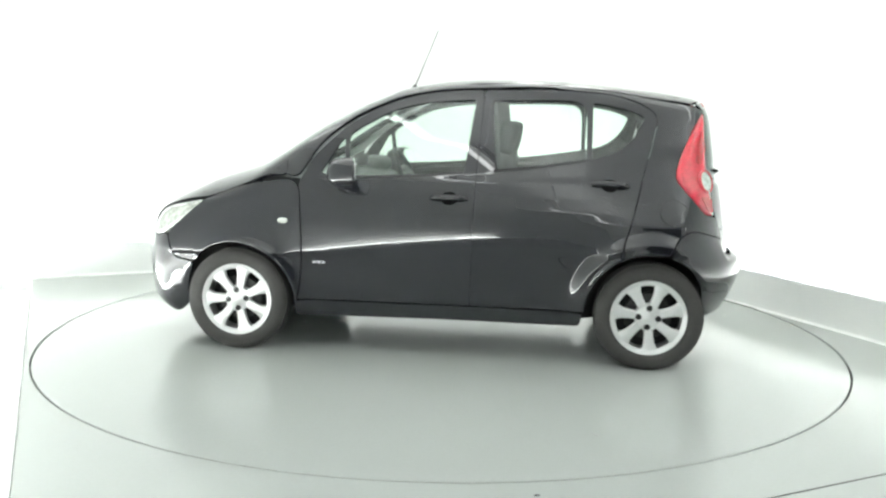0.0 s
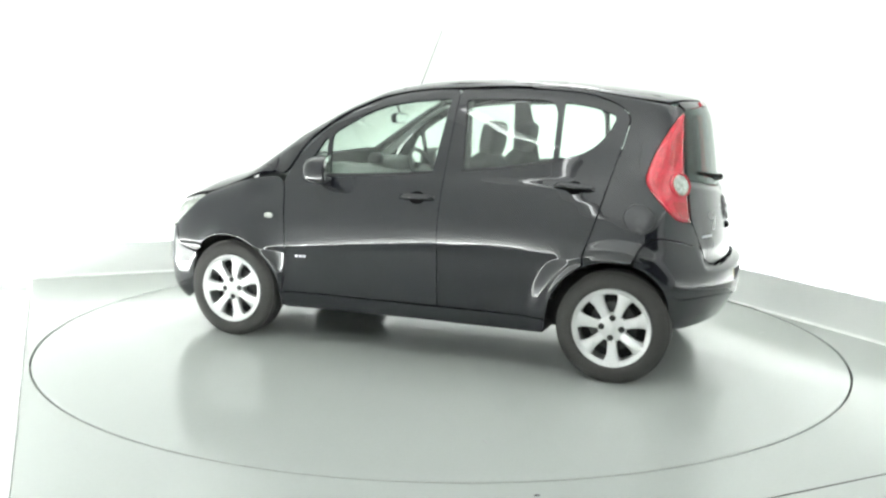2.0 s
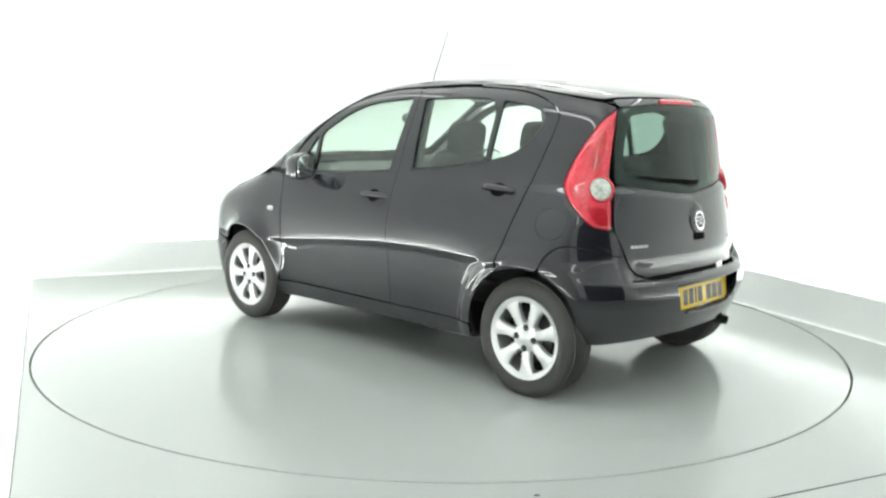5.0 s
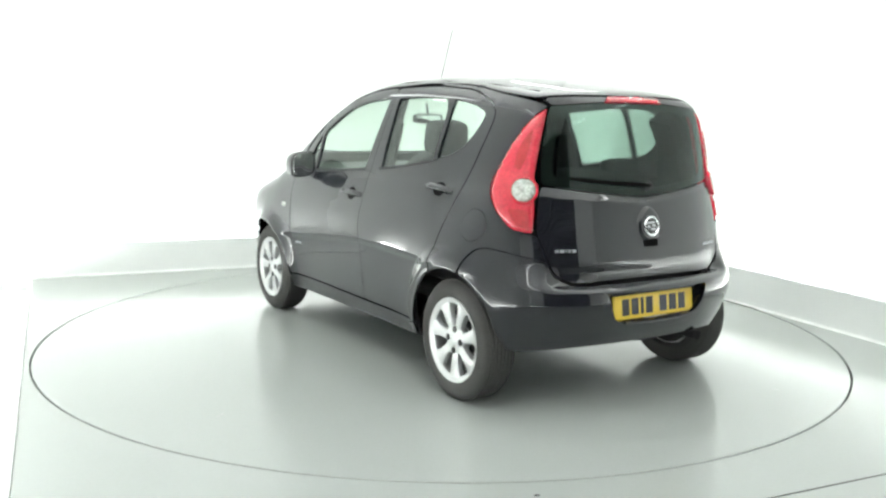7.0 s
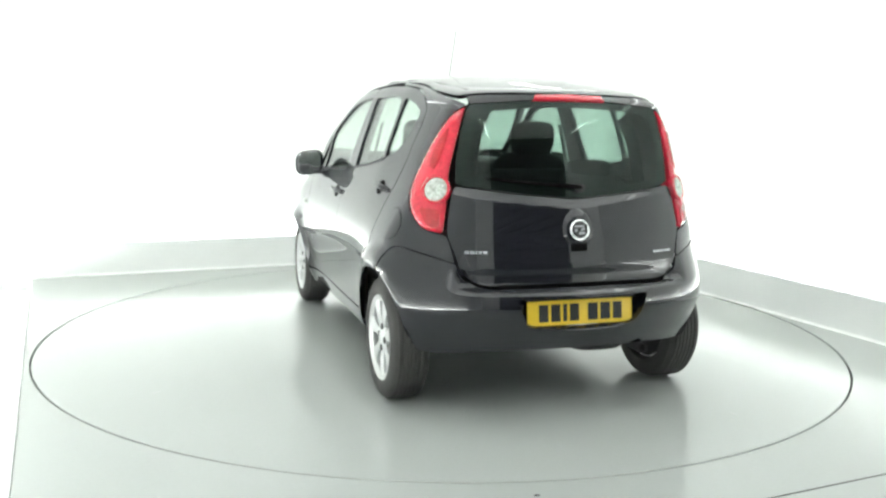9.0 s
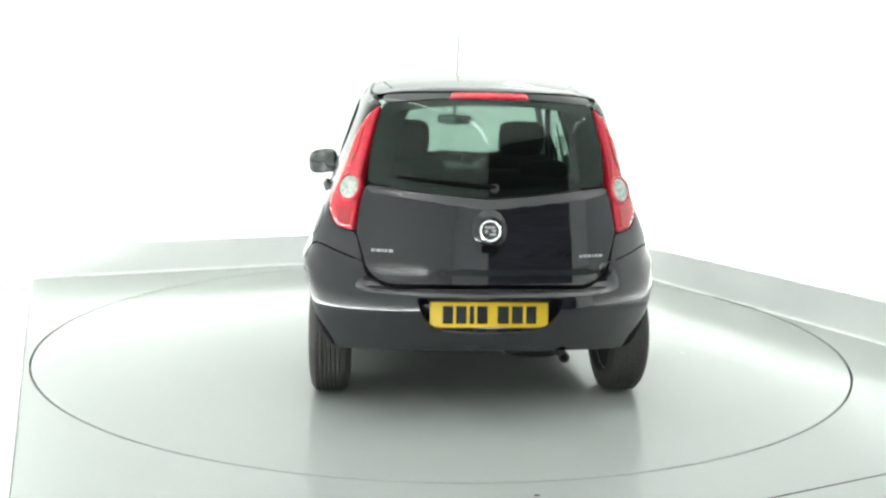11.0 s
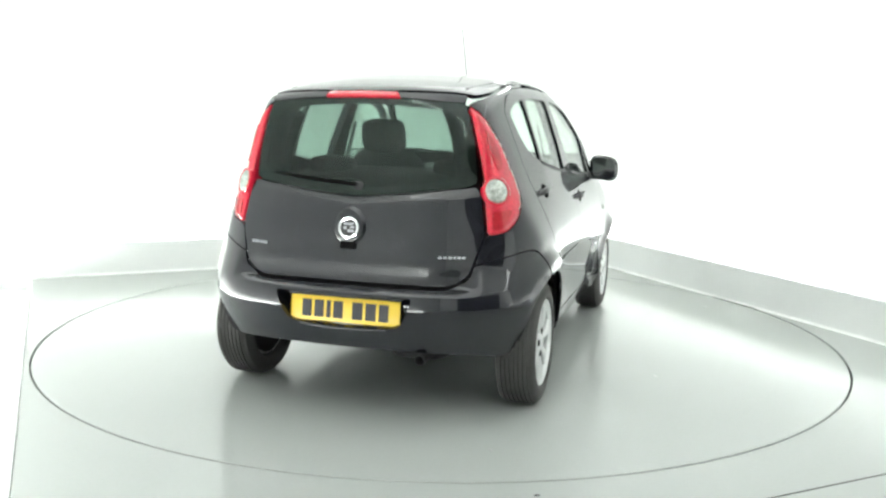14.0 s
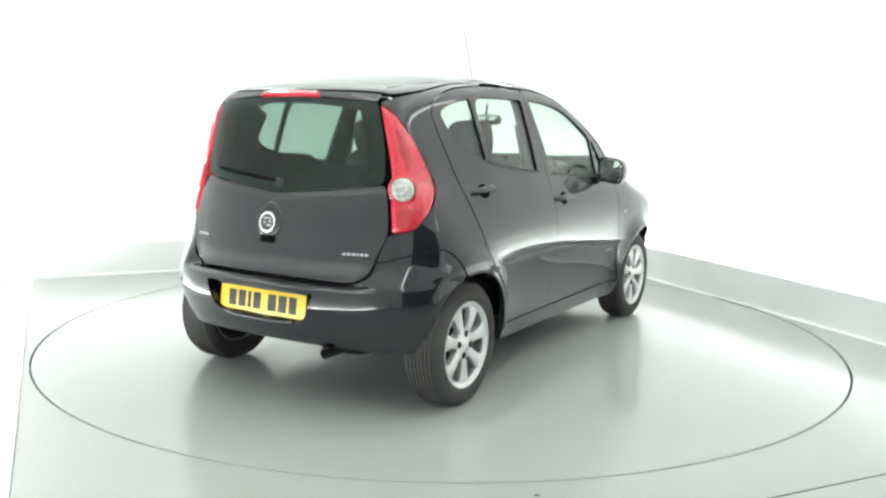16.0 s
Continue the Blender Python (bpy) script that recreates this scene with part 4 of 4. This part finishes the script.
def door_mirror(door, side):
    bm = bmesh.new()
    rings = []
    # the shell tapers from the broad glass end towards the front
    for x, s in ((0.443, 0.94), (0.450, 1.0), (0.480, 1.0), (0.520, 0.96), (0.555, 0.84), (0.580, 0.62), (0.592, 0.30)):
        ring = []
        for i in range(28):
            a = 2 * math.pi * i / 28
            c, d = math.cos(a), math.sin(a)
            yy = math.copysign(abs(c) ** 0.62, c) * 0.092 * s
            zz = math.copysign(abs(d) ** 0.70, d) * 0.078 * s
            ring.append((x - 0.02 * yy / 0.09, side * (0.852 + yy), 1.036 + zz - 0.10 * yy + 0.02 * (s - 1)))
        rings.append(ring)
    loft(bm, rings)
    shell_part = part("door_mirror", bm, M_PAINT, door, "rounded black door mirror")
    bm = bmesh.new()
    rings = []
    for x, s in ((0.4415, 0.86), (0.439, 0.84), (0.4385, 0.05)):
        rings.append([(x - 0.026 * c * s, side * (0.852 + math.copysign(abs(c) ** 0.62, c) * 0.092 * s), 1.036 + math.copysign(abs(d) ** 0.7, d) * 0.078 * s - 0.10 * math.copysign(abs(c) ** 0.62, c) * 0.092 * s) for c, d in [(math.cos(2 * math.pi * i / 28), math.sin(2 * math.pi * i / 28)) for i in range(28)]])
    loft(bm, rings)
    part("mirror_glass", bm, M_MIRROR, shell_part, "silvered mirror glass")
    bm = bmesh.new()
    loft(bm, [[(0.53 + dx, side * y, z + dz) for dx, dz in ((-0.045, -0.010), (0.0, -0.016), (0.045, -0.008), (0.045, 0.010), (0.0, 0.016), (-0.045, 0.010))] for y, z in ((0.735, 0.985), (0.765, 0.972), (0.80, 0.972), (0.84, 0.985))])
    part("mirror_arm", bm, M_TRIM, shell_part, "black mirror arm")
    bm = bmesh.new()
    egg(bm, 0.085, 0.014, 0.020, 0.8, Matrix.Translation((0.55, side * 0.752, 0.985)))
    part("mirror_foot", bm, M_TRIM, shell_part)


def car_fittings(car):
    for door in [o for o in car.children if o.name.split(".")[0] == "front_door"]:
        side = 1 if sum(v.co.y for v in door.data.vertices) > 0 else -1
        door_handle(door, -0.070, 0.902, side)
        door_mirror(door, side)
        bm = bmesh.new()
        for k, w in enumerate((0.018, 0.020, 0.016)):
            box(bm, -0.035 + k * 0.026 - 0.003, -0.035 + k * 0.026 - 0.003 + w, -0.006, 0.006, -0.001, 0.002, 0.0005, on_skin(0.652, 0.523, side))
        part("side_badge", bm, M_BADGE, door, "small satin badge bars")
    for door in [o for o in car.children if o.name.split(".")[0] == "rear_door"]:
        side = 1 if sum(v.co.y for v in door.data.vertices) > 0 else -1
        door_handle(door, -0.930, 0.992, side, -4)
    for fender in [o for o in car.children if o.name.split(".")[0] == "front_fender"]:
        side = 1 if sum(v.co.y for v in fender.data.vertices) > 0 else -1
        bm = bmesh.new()
        egg(bm, 0.030, 0.017, 0.010, 0.9, on_skin(0.858, 0.753, side))
        part("side_repeater", bm, M_CLEAR, fender, "small oval clear indicator")
    quarter = [o for o in car.children if o.name.split(".")[0] == "rear_quarter_panel"][0]
    # fuel flap: a round lid in a fine groove
    circle = [(-1.238 + 0.068 * math.cos(2 * math.pi * i / 24), 0.853 + 0.072 * math.sin(2 * math.pi * i / 24), 0.01) for i in range(24)]
    panel("fuel_flap", circle, girdle, M_PAINT, quarter, "round fuel filler flap", step=0.02, inset=-0.0025, thick=0.01, gap=0.003, edge=0.012)
    panel("flap_groove", circle, girdle, M_MARK, quarter, step=0.03, inset=-0.0006, thick=0.004, gap=-0.001, edge=0.012)
    # aerial, leaning back from the front of the roof
    bm = bmesh.new()
    lathe(bm, [(0.0, 0.030), (0.008, 0.028), (0.014, 0.012), (0.020, 0.0), (0.0, -0.006)], 20, Matrix.Translation((0.262, 0, 1.507)) @ pose(0, 0, 0, 0, -20, 0))
    aerial = part("aerial", bm, M_TRIM, car, "thin black roof aerial")
    bm = bmesh.new()
    tube(bm, [(0.255, 0, 1.52), (0.19, 0, 1.68), (0.112, 0, 1.868)], 0.0034, 8, 0.0020)
    part("aerial_rod", bm, M_MARK, aerial)
    # tail pipe and tow eye under the bumper
    bm = bmesh.new()
    lathe(bm, [(0.020, 0.0), (0.024, 0.0), (0.024, 0.30), (0.020, 0.30)], 24, Matrix.Translation((-1.650, -0.345, 0.285)) @ pose(0, 0, 0, 0, 90, 0), close=True)
    part("tail_pipe", bm, M_LINER, car, "dark tail pipe")
    bm = bmesh.new()
    tube(bm, [(-1.40 + 0.03 * math.cos(k * 0.7), 0.0, 0.300 + 0.032 * math.sin(k * 0.7)) for k in range(10)], 0.008, 8)
    part("tow_eye", bm, M_LINER, car, "small dark towing eye")
    bm = bmesh.new()
    egg(bm, 0.26, 0.16, 0.075, 0.55, Matrix.Translation((-1.20, -0.25, 0.285)))
    part("silencer", bm, M_LINER, car, "dark exhaust silencer")
    bm = bmesh.new()
    tube(bm, [(-AXLE_R, -0.66, HUB_Z), (-AXLE_R, 0.66, HUB_Z)], 0.032, 12)
    part("rear_axle", bm, M_LINER, car, "dark axle beam")
    for side in (1, -1):
        q = crown([(x, side * y) for x, y in ((0.15, 0.480), (-0.2, 0.492), (-0.6, 0.488), (-1.0, 0.462), (-1.30, 0.430))])
        bm = bmesh.new()
        tube(bm, [tuple(a - np.array((0, 0, 0.002))) for a in q], 0.0045, 8)
        part("roof_moulding", bm, M_TRIM, car, "thin black roof ditch moulding")


def front_seat(car, y):
    seat = new("front_seat")
    seat.parent = car
    bm = bmesh.new()
    egg(bm, 0.27, 0.25, 0.085, 0.55, Matrix.Translation((0.02, y, 0.54)) @ pose(0, 0, 0, 0, -6, 0))
    part("cushion", bm, M_SEAT, seat)
    bm = bmesh.new()
    egg(bm, 0.080, 0.255, 0.34, 0.55, Matrix.Translation((-0.245, y, 0.815)) @ pose(0, 0, 0, 0, -16, 0))
    part("backrest", bm, M_SEAT, seat)
    bm = bmesh.new()
    egg(bm, 0.052, 0.130, 0.098, 0.5, Matrix.Translation((-0.352, y, 1.222)) @ pose(0, 0, 0, 0, -10, 0))
    head = part("headrest", bm, M_SEAT, seat, "charcoal cloth headrest")
    for s in (-0.06, 0.06):
        bm = bmesh.new()
        tube(bm, [(-0.335, y + s, 1.06), (-0.348, y + s, 1.16)], 0.006, 8)
        part("headrest_post", bm, M_CHROME, head)
    return seat


def cabin(car):
    for y in (0.33, -0.33):
        front_seat(car, y)
    bench = new("rear_bench")
    bench.parent = car
    bm = bmesh.new()
    egg(bm, 0.24, 0.60, 0.09, 0.45, Matrix.Translation((-0.72, 0, 0.55)))
    part("cushion", bm, M_SEAT, bench)
    bm = bmesh.new()
    egg(bm, 0.075, 0.60, 0.29, 0.45, Matrix.Translation((-0.99, 0, 0.80)) @ pose(0, 0, 0, 0, -14, 0))
    part("backrest", bm, M_SEAT, bench)
    for y in (0.33, -0.33):
        bm = bmesh.new()
        egg(bm, 0.045, 0.125, 0.050, 0.6, Matrix.Translation((-1.06, y, 1.085)))
        part("headrest", bm, M_SEAT, bench)
    bm = bmesh.new()
    box(bm, -1.50, -1.08, -0.52, 0.52, 0.955, 0.985, 0.012)
    part("parcel_shelf", bm, M_LINER, car, "dark parcel shelf behind the rear seats")
    bm = bmesh.new()
    prof = [(0.46, 0.80), (0.44, 0.92), (0.50, 0.985), (0.62, 1.005), (0.85, 1.01), (1.02, 1.02), (1.04, 0.80)]
    loft(bm, [[(x, y, z - 0.03 * abs(y / 0.66) ** 3) for x, z in prof] for y in (-0.66, -0.4, 0.0, 0.4, 0.66)])
    dash = part("dashboard", bm, M_DASH, car, "grey moulded dashboard")
    bm = bmesh.new()
    egg(bm, 0.05, 0.046, 0.044, 0.8, Matrix.Translation((0.62, -0.12, 1.055)))
    part("dial_pod", bm, M_TRIM, dash, "round dial pod on the dashboard")
    bm = bmesh.new()
    egg(bm, 0.10, 0.17, 0.055, 0.7, Matrix.Translation((0.58, -0.36, 1.02)))
    part("instrument_hood", bm, M_DASH, dash)
    wheel_at = Matrix.Translation((0.36, -0.36, 0.955)) @ pose(0, 0, 0, 0, -62, 0)
    bm = bmesh.new()
    rings = []
    for i in range(40):
        a = 2 * math.pi * i / 40
        c = Vector((math.cos(a), math.sin(a), 0))
        rings.append([wheel_at @ (c * (0.182 + 0.014 * math.cos(b)) + Vector((0, 0, 0.014 * math.sin(b)))) for b in [2 * math.pi * k / 10 for k in range(10)]])
    loft(bm, rings + [rings[0]], caps=False)
    bmesh.ops.remove_doubles(bm, verts=bm.verts, dist=1e-5)
    steer = part("steering_wheel", bm, M_TRIM, car, "black steering wheel")
    bm = bmesh.new()
    egg(bm, 0.065, 0.085, 0.025, 0.7, wheel_at)
    part("airbag_cover", bm, M_DASH, steer)
    bm = bmesh.new()
    box(bm, -0.02, 0.02, -0.178, 0.178, -0.01, 0.006, 0.005, wheel_at)
    part("spokes", bm, M_DISC, steer, "silver-trimmed spokes")
    # inside mirror hanging from the screen
    bm = bmesh.new()
    egg(bm, 0.018, 0.115, 0.034, 0.6, Matrix.Translation((0.40, -0.01, 1.325)))
    glass = part("inside_mirror", bm, M_TRIM, car, "black inside mirror")
    bm = bmesh.new()
    tube(bm, [(0.40, -0.01, 1.35), (0.42, -0.01, 1.42)], 0.008, 8)
    part("mirror_stem", bm, M_TRIM, glass)
    bm = bmesh.new()
    egg(bm, 0.003, 0.102, 0.028, 0.5, Matrix.Translation((0.3815, -0.01, 1.325)))
    part("mirror_glass", bm, M_MIRROR, glass, "silvered mirror glass")
    panel("headlining", [(0.24, 0.46, 0.05), (-0.2, 0.50, 0.2), (-0.8, 0.48, 0.2), (-1.36, 0.40, 0.05), (-1.36, -0.40, 0.05), (-0.8, -0.48, 0.2), (-0.2, -0.50, 0.2), (0.24, -0.46, 0.05)], crown, M_LINING, car, "pale grey headlining", step=0.1, inset=0.035, thick=0.008, gap=0)
    both("pillar_trim", [(-1.135, 1.02, 0.02), (-1.245, 1.25, 0.1), (-1.215, 1.36, 0.05), (-1.25, 1.41, 0.03), (-1.49, 1.38, 0.03), (-1.46, 1.20, 0.1), (-1.47, 1.0, 0.03)], girdle, M_LINER, car, "dark inner pillar trim", step=0.06, inset=0.03, thick=0.11, gap=0)
    both("screen_pillar_trim", [(0.93, 0.668, 0.01), (0.74, 0.655, 0.1), (0.45, 0.578, 0.1), (0.29, 0.528, 0.02), (0.29, 0.555, 0.02), (0.47, 0.606, 0.1), (0.74, 0.686, 0.1), (0.93, 0.690, 0.01)], crown, M_LINING, car, "pale grey inner screen pillar trim", step=0.05, inset=0.028, thick=0.01, gap=0)
    both("door_pillar_trim", [(-0.150, 1.00, 0.02), (-0.205, 1.455, 0.03), (-0.300, 1.455, 0.03), (-0.350, 1.00, 0.02)], girdle, M_SEAT, car, "dark inner door pillar trim", step=0.06, inset=0.03, thick=0.02, gap=0)
    # belts from the door pillars
    for side in (1, -1):
        bm = bmesh.new()
        rows = [Vector(p) for p in ((-0.245, 0.555, 1.30), (-0.245, 0.61, 1.08), (-0.23, 0.66, 0.70), (-0.22, 0.66, 0.40))]
        loft(bm, [[(p.x + dx, side * (p.y + dy), p.z) for dx, dy in ((-0.022, -0.002), (0.022, -0.002), (0.022, 0.002), (-0.022, 0.002))] for p in rows])
        part("seat_belt", bm, M_MARK, car, "dark seat belt webbing")


build_booth()
build_lights()
turntable = build_turntable()
the_car = build_car()
place_wheels(the_car)
TURN_START, TURN_RATE, SEAT = 172.578, -7.1185, (-0.0489, -0.0792)


def motions():
    steps = [i * 1.0 for i in range(17)]
    walk(turntable, [(t, pose(0, 0, 0, 0, 0, TURN_START + TURN_RATE * t)) for t in steps])
    walk(the_car, [(t, pose(0, 0, 0, 0, 0, TURN_START + TURN_RATE * t) @ pose(*SEAT, 0)) for t in steps])


motions()
